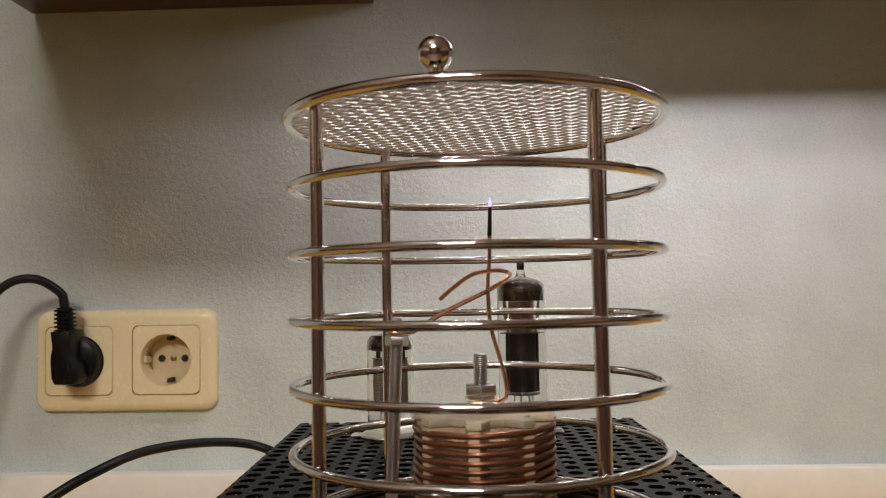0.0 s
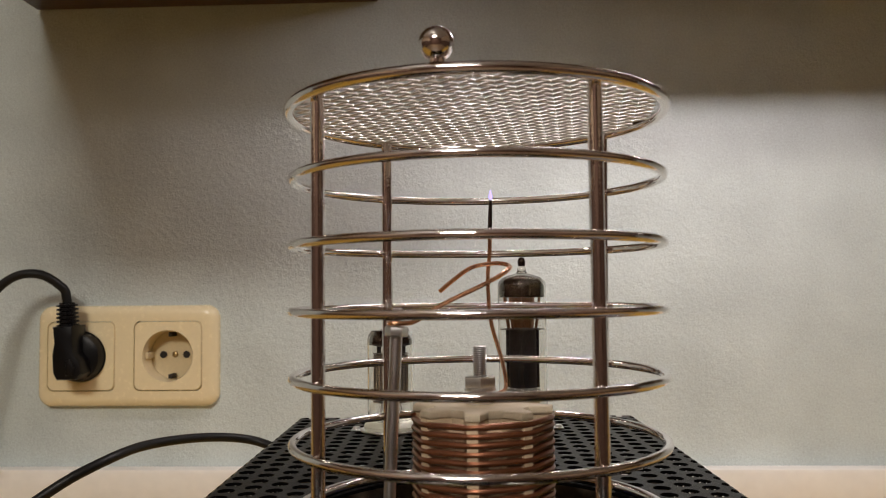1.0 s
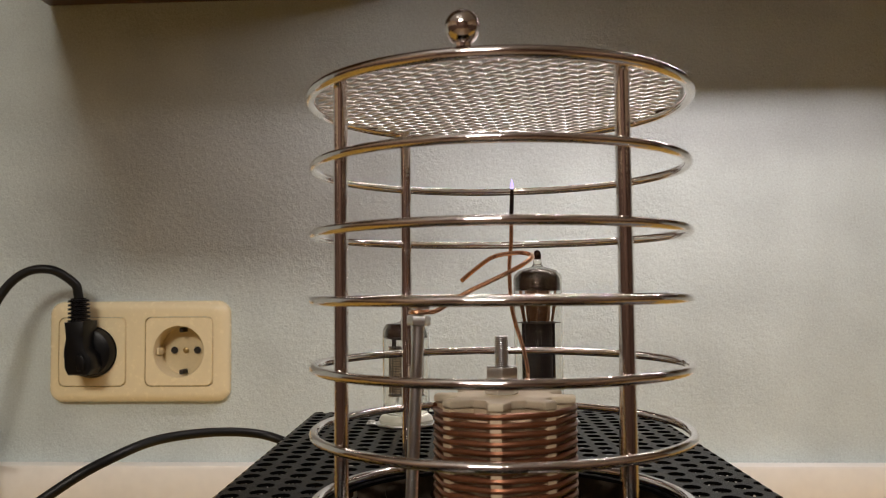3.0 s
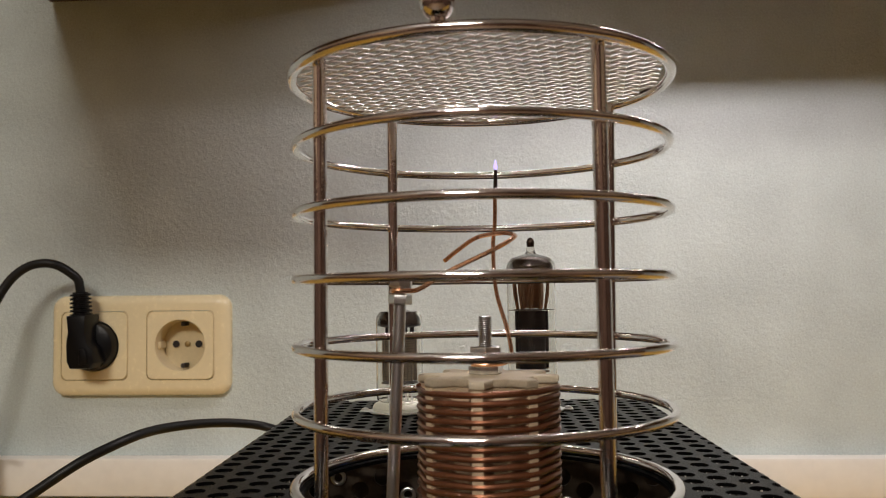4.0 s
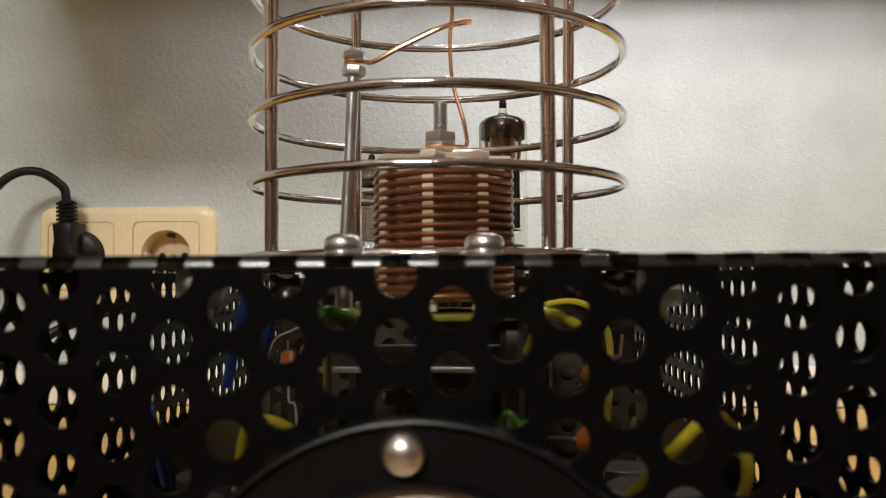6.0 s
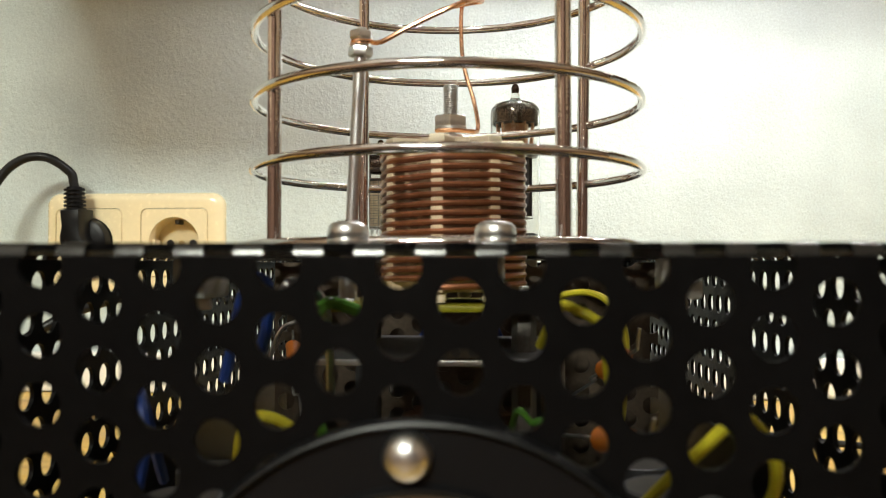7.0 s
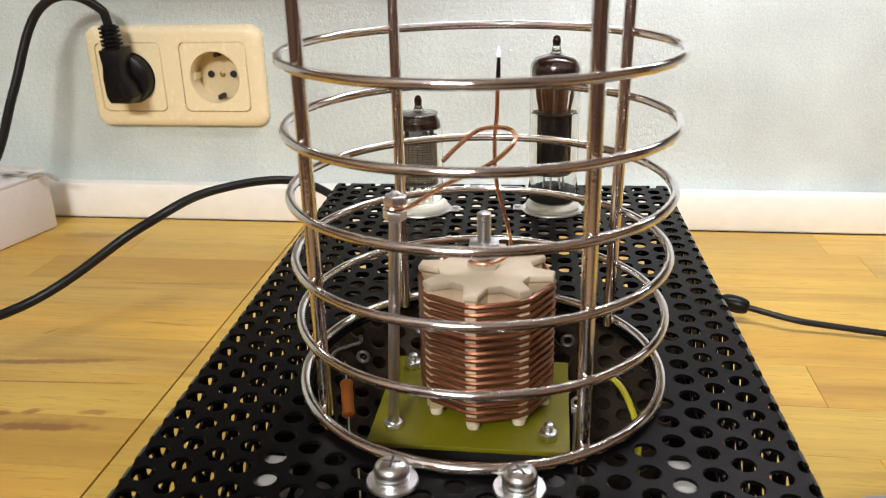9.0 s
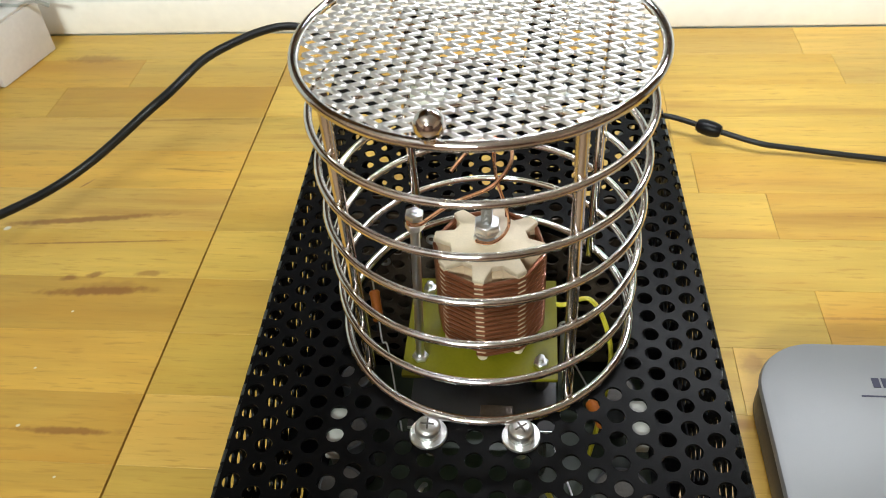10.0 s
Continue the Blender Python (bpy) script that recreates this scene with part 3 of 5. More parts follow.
def soft_plate():
    """Cover frame with a rounded rim and two square openings."""
    bm = bmesh.new()
    outer = []
    for inset, z in ((0.0, 0.0), (0.0, 0.0035), (0.0007, 0.0058), (0.0022, 0.0075), (0.0045, 0.0086), (0.0070, 0.0090)):
        outer.append([bm.verts.new((x, y, z)) for x, y in rounded_rect(-0.0718 + inset, 0.0748 - inset, -0.0402 + inset, 0.0402 - inset, 0.0105 - inset * 0.6, 8)])
    for a, b in zip(outer, outer[1:]):
        for i in range(len(a)):
            j = (i + 1) % len(a)
            bm.faces.new((a[i], a[j], b[j], b[i]))
    edges = [bm.edges.get((outer[-1][i], outer[-1][(i + 1) % len(outer[-1])])) for i in range(len(outer[-1]))]
    for cx in (-HALF, HALF):
        top = [bm.verts.new((x, y, 0.0090)) for x, y in rounded_rect(cx - 0.0277, cx + 0.0277, -0.0277, 0.0277, 0.005, 6)]
        low = [bm.verts.new((v.co.x, v.co.y, 0.004)) for v in top]
        for i in range(len(top)):
            j = (i + 1) % len(top)
            bm.faces.new((top[i], low[i], low[j], top[j]))
            edges.append(bm.edges.get((top[i], top[j])))
    bmesh.ops.triangle_fill(bm, edges=edges, use_beauty=True)
    return moved(bm, wall_pose(SX, SZ))


part("cover_frame", soft_plate(), M_CREAM, socket)


def insert(cx):
    """A socket insert: square rim, round well with floor, pin holes and earth clips."""
    m = wall_pose(cx, SZ)
    bm = bmesh.new()
    sq = [bm.verts.new((x, y, 0.0098)) for x, y in rounded_rect(-0.0266, 0.0266, -0.0266, 0.0266, 0.005, 8)]
    sq0 = [bm.verts.new((x, y, 0.0086)) for x, y in rounded_rect(-0.0273, 0.0273, -0.0273, 0.0273, 0.0055, 8)]
    sq1 = [bm.verts.new((x, y, 0.0040)) for x, y in rounded_rect(-0.0273, 0.0273, -0.0273, 0.0273, 0.0055, 8)]
    n = len(sq)
    for a, b in ((sq, sq0), (sq0, sq1)):
        for i in range(n):
            j = (i + 1) % n
            bm.faces.new((a[i], a[j], b[j], b[i]))
    k = 40
    r0 = [bm.verts.new((0.0206 * math.cos(2 * math.pi * i / k), 0.0206 * math.sin(2 * math.pi * i / k), 0.0098)) for i in range(k)]
    edges = [bm.edges.get((sq[i], sq[(i + 1) % n])) for i in range(n)] + [bm.edges.new((r0[i], r0[(i + 1) % k])) for i in range(k)]
    bmesh.ops.triangle_fill(bm, edges=edges, use_beauty=True)
    rim = part("insert", moved(bm, m), M_CREAM, socket)
    well = part("well", moved(lathe([(0.0206, 0.0098), (0.0201, 0.0090), (0.0198, -0.0075), (0, -0.0078)], 40), m), M_CREAM_WELL, rim)
    for s in (-1, 1):
        part("pin_hole", moved(lathe([(0.0029, -0.0070), (0.0029, -0.0066), (0.0024, -0.0066), (0.0024, -0.0072), (0, -0.0072)], 16, s * 0.0095), m), M_DARKHOLE, rim)
        part("earth_clip", moved(box(-0.0016, 0.0016, s * 0.0168 - 0.0018, s * 0.0168 + 0.0018, -0.0070, 0.0040, 0.0006), m), M_DARKHOLE, rim)
        part("guide_rib", moved(box(s * 0.0172, s * 0.0196, -0.0026, 0.0026, -0.0073, 0.0060, 0.0006) if s > 0 else box(-0.0196, -0.0172, -0.0026, 0.0026, -0.0073, 0.0060, 0.0006), m), M_CREAM_WELL, rim)
    part("centre_screw", moved(lathe([(0.0024, -0.0076), (0.0024, -0.0068), (0.0018, -0.0064), (0, -0.0064)], 14), m), M_BRASS, rim)


insert(SX - HALF)
insert(SX + HALF)

# ---- plug and its cable ----
plug = thing("power_plug", "black angled power plug with ribbed cable boot", "plug")
m = wall_pose(SX - HALF, SZ)
part("disc", moved(lathe([(0, 0.002), (0.0194, 0.002), (0.0196, 0.0100), (0.0196, 0.0150), (0.0185, 0.0185), (0.0150, 0.0200), (0, 0.0205)], 36), m), M_PLUG, plug)
body_m = m @ Matrix.Translation((0.0022, 0, 0)) @ Matrix.Rotation(radians(3), 4, "Z")
part("body", moved(prism([(-0.0120, -0.0100), (-0.0095, -0.0155), (0.0060, -0.0165), (0.0105, -0.0120), (0.0095, -0.0020), (0.0050, 0.0040), (0.0046, 0.0150), (0.0052, 0.0255), (-0.0108, 0.0255), (-0.0100, 0.0130), (-0.0118, 0.0050)], 0.0120, 0.0370, 0.0026), body_m), M_PLUG, plug)
part("grip", moved(prism([(-0.0012, -0.0125), (0.0052, -0.0125), (0.0060, -0.0060), (0.0035, 0.0), (-0.0008, -0.0010)], 0.0368, 0.0384, 0.0008), body_m), M_PLUG, plug, "raised grip pad")
prof = [(0, 0)]
for i in range(6):
    rib = 0.0084 - 0.00012 * i
    prof += [(rib, 0.0031 * i), (rib, 0.0031 * i + 0.0016), (rib * 0.74, 0.0031 * i + 0.0018), (rib * 0.74, 0.0031 * i + 0.0030)]
boot_m = body_m @ Matrix.Translation((-0.0030, 0.0250, 0.0265)) @ Matrix.Rotation(radians(-90), 4, "X")
part("boot", moved(lathe(prof + [(0, 0.0186)], 18), boot_m), M_PLUG, plug)
top = boot_m @ Vector((0, 0, 0.019))
cable_pts = [boot_m @ Vector((0, 0, 0.012)), top + Vector((-0.0003, -0.0003, 0.003)), top + Vector((-0.0030, -0.0020, 0.0115)), (-0.3220, -0.0366, 0.1845), (-0.3420, -0.0395, 0.1815), (-0.3585, -0.0440, 0.1625), (-0.3734, -0.0586, 0.1150), (-0.3953, -0.0787, 0.0560), (-0.4250, -0.1400, 0.0200), (-0.5000, -0.2100, 0.0040), (-0.6600, -0.2800, 0.0036)]
part("cable", sweep(smooth_path(cable_pts, 12), 0.0035, 12), M_RUBBER, plug)

# ---- perforated equipment case ----
X0, X1, Y0, Y1, ZT, ZB = -0.0912, 0.0787, -0.0515, 0.2600, 0.1045, 0.0060
BEND, SHEET = 0.0018, 0.0010
PX_, PY_, HR = 0.00779, 0.00900, 0.00298
CX, CY = 0.0165, -0.4248
case = thing("equipment_case", "black perforated sheet-metal case on the wooden worktop", "case")
CASE = pose(0.0231, -0.4955, 0, 0, 0, 1.6)
case.matrix_basis = CASE


def in_case(x, y):
    v = CASE.inverted() @ Vector((x, y, 0))
    return v.x, v.y


CU, CV = in_case(CX, CY)
SCREWS = [in_case(-0.0002, -0.4820), in_case(0.0303, -0.4818)]


def punched(u0, u1, v0, v1, u_off, v_off, keep=None):
    """Centres of staggered round holes that lie in or cut into a rectangle."""
    out = []
    for k in range(-60, 60):
        u = u_off + PX_ * k
        for j in range(-80, 80):
            v = v_off + PY_ * (j + 0.5 * (k % 2))
            if u0 - HR < u < u1 + HR and v0 - HR < v < v1 + HR and (keep is None or keep(u, v)):
                out.append((u, v))
    return out


def perforated(name, u0, u1, v0, v1, centres, extra, m):
    """A sheet whose holes are cut through; holes that cross an edge leave notches in it."""
    corners = [Vector((u0, v0)), Vector((u1, v0)), Vector((u1, v1)), Vector((u0, v1))]
    notches, holes = [[], [], [], []], list(extra)
    for u, v in centres:
        gaps = [v - v0, u1 - u, v1 - v, u - u0]
        if min(gaps) > HR + 0.0002:
            holes.append(circle(u, v, HR, 16, 0.11))
        elif sorted(gaps)[1] > HR + 0.0008 and -HR * 0.85 < min(gaps) < HR * 0.9:
            notches[gaps.index(min(gaps))].append((u, v))
    outline = []
    for e in range(4):
        a, b = corners[e], corners[(e + 1) % 4]
        along = (b - a).normalized()
        inward = Vector((-along.y, along.x))
        outline.append((a.x, a.y))
        for c in sorted((Vector(c) for c in notches[e]), key=lambda c: (c - a).dot(along)):
            w = math.asin(-(c - a).dot(inward) / HR)
            for i in range(11):
                g = (math.pi - w) + (2 * w - math.pi) * i / 10
                q = c + along * HR * math.cos(g) + inward * HR * math.sin(g)
                outline.append((q.x, q.y))
    return sheet_mesh(name, outline, holes, SHEET, m)


def add_sheet(name, me, parent=case, mat=M_BLACK, label=""):
    me.materials.append(mat)
    ob = new(name, me)
    ob.parent = parent
    if label:
        tagged(ob, label)
    return ob


def off_centre(u, v):
    return math.hypot(u - CU, v - CV) > 0.0505 + HR + 0.0006


def clear_of_screws(u, v):
    return off_centre(u, v) and min(math.hypot(u - a, v - b) for a, b in SCREWS) > 0.002


top_span = (X0 + BEND, X1 - BEND, Y0 + BEND, Y1 - BEND)
add_sheet("top_sheet", perforated("top_sheet", *top_span, punched(*top_span, 0.00013, 0.00007, clear_of_screws), [circle(CU, CV, 0.0505, 72, 0.017)], Matrix.Translation((0, 0, ZT - SHEET / 2))))


def upright(x, y, turn):
    """Local x runs along the sheet, local y upwards."""
    return Matrix.Translation((x, y, 0)) @ Matrix.Rotation(radians(turn), 4, "Z") @ Matrix.Rotation(radians(90), 4, "X")


H0, H1 = ZB, ZT - BEND
FCX, FCZ = -0.0028, 0.0472
front_span = (X0 + BEND, X1 - BEND, H0, H1)
add_sheet("front_sheet", perforated("front_sheet", *front_span, punched(*front_span, -0.0057, 0.0925, lambda u, v: math.hypot(u - FCX, v - FCZ) > 0.0302), [circle(FCX, FCZ, 0.0260, 48)], upright(0, Y0 + SHEET / 2, 0)))
add_sheet("back_sheet", perforated("back_sheet", *front_span, punched(*front_span, -0.0030, 0.0930), [], upright(0, Y1 - SHEET / 2, 0)))
side_span = (Y0 + BEND, Y1 - BEND, H0, H1)
side_centres = [(Y0 + BEND + 0.0042 + PY_ * (j + 0.5 * (k % 2)), ZT - 0.0072 - PX_ * k) for k in range(13) for j in range(-1, 40)]
for x in (X0 + SHEET / 2, X1 - SHEET / 2):
    add_sheet("side_sheet", perforated("side_sheet", *side_span, side_centres, [], upright(x, 0, 90)))


def fold(origin, along, out_a, out_b, length, pitch, bridge, phase):
    """A rounded fold between two sheets, broken where the punched holes cross it."""
    bm = bmesh.new()
    along, out_a, out_b, origin = Vector(along), Vector(out_a), Vector(out_b), Vector(origin)
    s = -phase
    while s < length:
        a, b = max(0, s), min(length, s + bridge)
        if b - a > 0.0004:
            rows = []
            for t in (a, b):
                outer = [bm.verts.new(origin + along * t + (out_a * math.cos(w) + out_b * math.sin(w)) * BEND) for w in [math.pi / 2 * i / 5 for i in range(6)]]
                inner = [bm.verts.new(origin + along * t + (out_a * math.cos(w) + out_b * math.sin(w)) * (BEND - SHEET)) for w in [math.pi / 2 * i / 5 for i in range(6)]]
                rows.append(outer + inner[::-1])
            n = len(rows[0])
            for i in range(n):
                j = (i + 1) % n
                bm.faces.new((rows[0][i], rows[0][j], rows[1][j], rows[1][i]))
            bm.faces.new(rows[0][::-1])
            bm.faces.new(rows[1])
        s += pitch
    return bm


zf = ZT - BEND
part("front_fold", fold((X0 + BEND, Y0 + BEND, zf), (1, 0, 0), (0, -1, 0), (0, 0, 1), X1 - X0 - 2 * BEND, PX_, 0.0038, (X0 + BEND + 0.0057 - 0.5 * PX_ + 0.0019) % PX_), M_FOLD, case)
part("back_fold", fold((X0 + BEND, Y1 - BEND, zf), (1, 0, 0), (0, 1, 0), (0, 0, 1), X1 - X0 - 2 * BEND, PX_, 0.0043, 0.0010), M_FOLD, case)
part("side_fold", fold((X0 + BEND, Y0 + BEND, zf), (0, 1, 0), (-1, 0, 0), (0, 0, 1), Y1 - Y0 - 2 * BEND, PY_, 0.0050, 0.0020), M_FOLD, case)
part("side_fold", fold((X1 - BEND, Y0 + BEND, zf), (0, 1, 0), (1, 0, 0), (0, 0, 1), Y1 - Y0 - 2 * BEND, PY_, 0.0050, 0.0020), M_FOLD, case)
for x, y in ((X0 + BEND, Y0 + BEND), (X1 - BEND, Y0 + BEND), (X0 + BEND, Y1 - BEND), (X1 - BEND, Y1 - BEND)):
    part("corner_post", merge(lathe([(0, ZB), (BEND, ZB), (BEND, zf), (BEND * 0.7, zf + BEND * 0.7), (0, ZT)], 14, x, y)), M_BLACK, case)
part("base_plate", box(X0 + 0.002, X1 - 0.002, Y0 + 0.002, Y1 - 0.002, 0.0045, 0.0060), M_BLACK, case)
for x in (X0 + 0.018, X1 - 0.018):
    for y in (Y0 + 0.018, Y1 - 0.018):
        part("rubber_foot", lathe([(0, 0), (0.007, 0), (0.0075, 0.001), (0.0065, 0.0044), (0, 0.0044)], 20, x, y), M_RUBBER, case)

# round flange on the front panel
flange = part("round_flange", moved(lathe([(0.0254, 0.0), (0.0350, 0.0), (0.0354, 0.0008), (0.0354, 0.0022), (0.0351, 0.0028), (0.0346, 0.0030), (0.0342, 0.0026), (0.0340, 0.0018), (0.0272, 0.0018), (0.0270, 0.0026), (0.0266, 0.0030), (0.0261, 0.0028), (0.0258, 0.0020), (0.0254, 0.0)], 72), Matrix.Translation((FCX, Y0, FCZ)) @ Matrix.Rotation(radians(90), 4, "X")), M_PLUG, case, "black round flange with raised rims on the front")
part("cone", moved(lathe([(0.0253, 0.0002), (0.0235, 0.0010), (0.0205, -0.0010), (0.0100, -0.0100), (0.0080, -0.0080), (0, -0.0060)], 48), Matrix.Translation((FCX, Y0, FCZ)) @ Matrix.Rotation(radians(90), 4, "X")), M_PANEL, flange, "pale paper cone")


def screw_head(cx, cz, parent):
    bm = lathe([(0, 0.0), (0.0031, 0.0), (0.0031, 0.0012), (0.0026, 0.0024), (0.0014, 0.0031), (0, 0.0033)], 20)
    return part("screw", moved(bm, Matrix.Translation((cx, Y0 - 0.0019, cz)) @ Matrix.Rotation(radians(90), 4, "X")), M_ZINC, parent, "bright pan-head screw")


for a in (93, 183, 273, 3):
    screw_head(FCX + 0.0308 * math.cos(radians(a)), FCZ + 0.0308 * math.sin(radians(a)), flange)

# ---- wire cage ----
cage = thing("wire_cage", "round chromed wire cage with mesh top, on the case", "cage")
RING_R = 0.0521
part("base_ring", ring(CX, CY, ZT + 0.0017, 0.0525, 0.00165, 112, 12), M_CHROME, cage)
for z in (0.1994, 0.1809, 0.1629, 0.1446, 0.1265):
    part("hoop", ring(CX, CY, z, RING_R, 0.00126, 112, 10), M_CHROME, cage)
TOP_Z = 0.2184
top_ring = part("top_ring", ring(CX, CY, TOP_Z, 0.0530, 0.00155, 112, 12), M_CHROME, cage)
POST_R = 0.0501
for a, lean in ((-54.8, -0.6), (-143, 0), (127, 0), (38.2, -2.4)):
    ends = [(CX + POST_R * math.cos(radians(w)), CY + POST_R * math.sin(radians(w)), h) for w, h in ((a, ZT + 0.0006), (a + lean / 2, (ZT + TOP_Z) / 2), (a + lean, TOP_Z))]
    post = part("post", sweep(ends, 0.00182, 14), M_CHROME, cage)
    for z in (0.1994, 0.1809, 0.1629, 0.1446, 0.1265):
        wx, wy = CX + (POST_R + 0.0013) * math.cos(radians(a)), CY + (POST_R + 0.0013) * math.sin(radians(a))
        part("weld", lathe([(0, z - 0.0012), (0.0008, z - 0.0009), (0.0011, z), (0.0008, z + 0.0009), (0, z + 0.0012)], 8, wx, wy), M_CHROME, post)


def expanded_mesh(radius, z, width=0.00074, thick=0.00022):
    """Expanded-metal disc: two families of rounded strands that meet at knots, twisted out of the plane."""
    verts, faces = [], []
    a, b, start = Vector((0.00469, 0.00165, 0)), Vector((0.00411, -0.00302, 0)), Vector((-0.0049, -0.0116, 0))
    section = ((-1, 0), (-0.85, -0.9), (0.85, -0.9), (1, 0), (0.85, 0.9), (-0.85, 0.9))
    for i in range(-26, 27):
        for j in range(-26, 27):
            p = start + a * i + b * j
            for d, tilt in ((a, 0.46), (b, 0.54)):
                q = p + d
                if p.length > radius + 0.0012 or q.length > radius + 0.0012:
                    continue
                p1, q1 = (v if v.length < radius else v * (radius / v.length) for v in (p, q))
                u = (q1 - p1).normalized()
                side = Vector((-u.y, u.x, 0))
                side = side if side.y < 0 else -side
                up = (Vector((0, 0, 1)) + side * tilt).normalized()
                w = u.cross(up)
                base, rows = len(verts), ((0.0, 0.85, -0.3), (0.3, 1.0, 0.2), (0.7, 1.0, 0.2), (1.0, 0.85, -0.3))
                for f, wide, lift in rows:
                    for sw, st in section:
                        v = p1.lerp(q1, f) + w * width * wide * sw + up * thick * (st + lift)
                        verts.append((CX + v.x, CY + v.y, z + v.z))
                for r in range(len(rows) - 1):
                    for k in range(6):
                        faces.append([base + r * 6 + k, base + r * 6 + (k + 1) % 6, base + r * 6 + 6 + (k + 1) % 6, base + r * 6 + 6 + k])
                faces += [[base + k for k in range(5, -1, -1)], [base + 18 + k for k in range(6)]]
    me = bpy.data.meshes.new("mesh_disc")
    me.from_pydata(verts, [], faces)
    me.shade_smooth()
    return me


disc = new("mesh_disc", expanded_mesh(0.0522, TOP_Z + 0.0002))
disc.data.materials.append(M_MESH)
disc.parent = top_ring
tagged(disc, "bright expanded-metal mesh lid")
BX, BY = 0.0080, -0.4770
part("ball", lathe([(0, TOP_Z + 0.0012), (0.0019, TOP_Z + 0.0013), (0.0019, TOP_Z + 0.0022)] + [(0.0041 * math.sin(radians(a)), TOP_Z + 0.0058 - 0.0041 * math.cos(radians(a))) for a in range(28, 180, 8)] + [(0, TOP_Z + 0.0099)], 28, BX, BY), M_CHROME, top_ring, "polished chrome ball knob")


# clamping screws at the front of the cage
def clamp_screw():
    root = thing("clamp_screw", "zinc cross-head screw with washers holding the cage ring", "screw", "screws clamping the cage ring")
    part("washer", lathe([(0.002, 0.0), (0.0062, 0.0), (0.0064, 0.0004), (0.0062, 0.0010), (0.002, 0.0010)], 32), M_ZINC, root)
    part("spring_washer", lathe([(0.002, 0.0011), (0.0042, 0.0011), (0.0043, 0.0018), (0.0042, 0.0023), (0.002, 0.0023)], 24), M_ZINC, root)
    part("head", lathe([(0, 0.0024), (0.0041, 0.0024), (0.0043, 0.0028), (0.0043, 0.0040), (0.0040, 0.0050), (0.0033, 0.0056), (0.0020, 0.0060), (0, 0.0061)], 28), M_ZINC, root)
    # Dark cross laid on the head; its colour stands for the slot's shade.
    part("recess_shade", merge(box(-0.0022, 0.0022, -0.00030, 0.00030, 0.0056, 0.00618), box(-0.00030, 0.00030, -0.0022, 0.0022, 0.0056, 0.00617)), M_CORE, root, "raised dark cross in place of a shaded recess")
    part("shank", lathe([(0, -0.010), (0.0019, -0.010), (0.0019, 0.0), (0, 0.0)], 12), M_ZINC, root)
    return root


screw = clamp_screw()
screw.matrix_basis = pose(-0.0002, -0.4820, ZT + 0.0001)
copy_thing(screw, pose(0.0303, -0.4818, ZT + 0.0001, 0, 0, 35))

# ---- coil on its board ----
PCB_Z = 0.0914
board = thing("circuit_board", "yellow-green laminate board carrying the coil", "board")
part("laminate", prism(rounded_rect(-0.0150, 0.0432, -0.4474, -0.3960, 0.0006, 2), PCB_Z - 0.0016, PCB_Z, 0.0002), M_PCB, board)
for x, y in ((0.0370, -0.4405), (-0.0082, -0.3990 - 0.004)):
    s = part("board_screw", merge(hexagon(x, y, 0.0050, PCB_Z, PCB_Z + 0.0022, 0.3), thread(x, y, PCB_Z + 0.0022, PCB_Z + 0.0048, 0.0014, 0.0006, 10)), M_ZINC, board)
for x, y in ((0.0370, -0.4405), (-0.0082, -0.4030)):
    part("standoff", hexagon(x, y, 0.0055, 0.0062, PCB_Z - 0.0017), M_CORE, board)

COX, COY, C_TOP, C_LOW = 0.0176, -0.4200, 0.1355, PCB_Z + 0.0004
coil = thing("coil", "copper coil wound on a ribbed cream ceramic former", "coil")


def star(r_out, r_in, turn, n=8, width=0.16):
    out = []
    for i in range(n):
        a = turn + 2 * math.pi * i / n
        out += [(COX + r_out * math.cos(a + d), COY + r_out * math.sin(a + d)) for d in (-width / 2, width / 2)]
        out += [(COX + r_in * math.cos(a + math.pi / n + d), COY + r_in * math.sin(a + math.pi / n + d)) for d in (-0.14, 0.14)]
    return out


TURN = radians(-98)
part("former", prism(star(0.0203, 0.0138, TURN, width=0.15), C_LOW + 0.0025, C_TOP - 0.0025, 0.0002), M_CERAMIC_BODY, coil, "ribbed tan ceramic former")
part("end_plate", prism(star(0.0203, 0.0142, TURN, width=0.20), C_TOP - 0.0024, C_TOP, 0.0006), M_CERAMIC, coil, "star-shaped cream ceramic end plate")
for i in range(8):
    a = TURN + 2 * math.pi * i / 8
    part("foot", lathe([(0, C_LOW), (0.0019, C_LOW), (0.0022, C_LOW + 0.001), (0.0018, C_LOW + 0.0026), (0, C_LOW + 0.0027)], 10, COX + 0.0178 * math.cos(a), COY + 0.0178 * math.sin(a)), M_CERAMIC, coil)
PITCH, R_W = 0.00240, 0.00092
pts = []
z = C_LOW + 0.0040
turns = round((C_TOP - 0.0030 - z) / PITCH)
for i in range(turns * 8 + 7):
    a = TURN + 2 * math.pi * i / 8
    for d in (-0.09, 0.09):
        pts.append((COX + 0.0199 * math.cos(a + d), COY + 0.0199 * math.sin(a + d), min(z + PITCH * (i + d * 1.27) / 8, C_TOP - 0.0034)))
part("winding", sweep(pts, R_W, 8), M_ENAMEL, coil, "brown enamelled copper wire winding")
BOX_, BOY = 0.0170, -0.4190
part("stud", thread(BOX_, BOY, C_TOP + 0.0002, 0.1522, 0.0021, 0.0006), M_ROD, coil)
part("nut", hexagon(BOX_, BOY, 0.0088, C_TOP + 0.0001, C_TOP + 0.0024, 0.25), M_ZINC, coil)
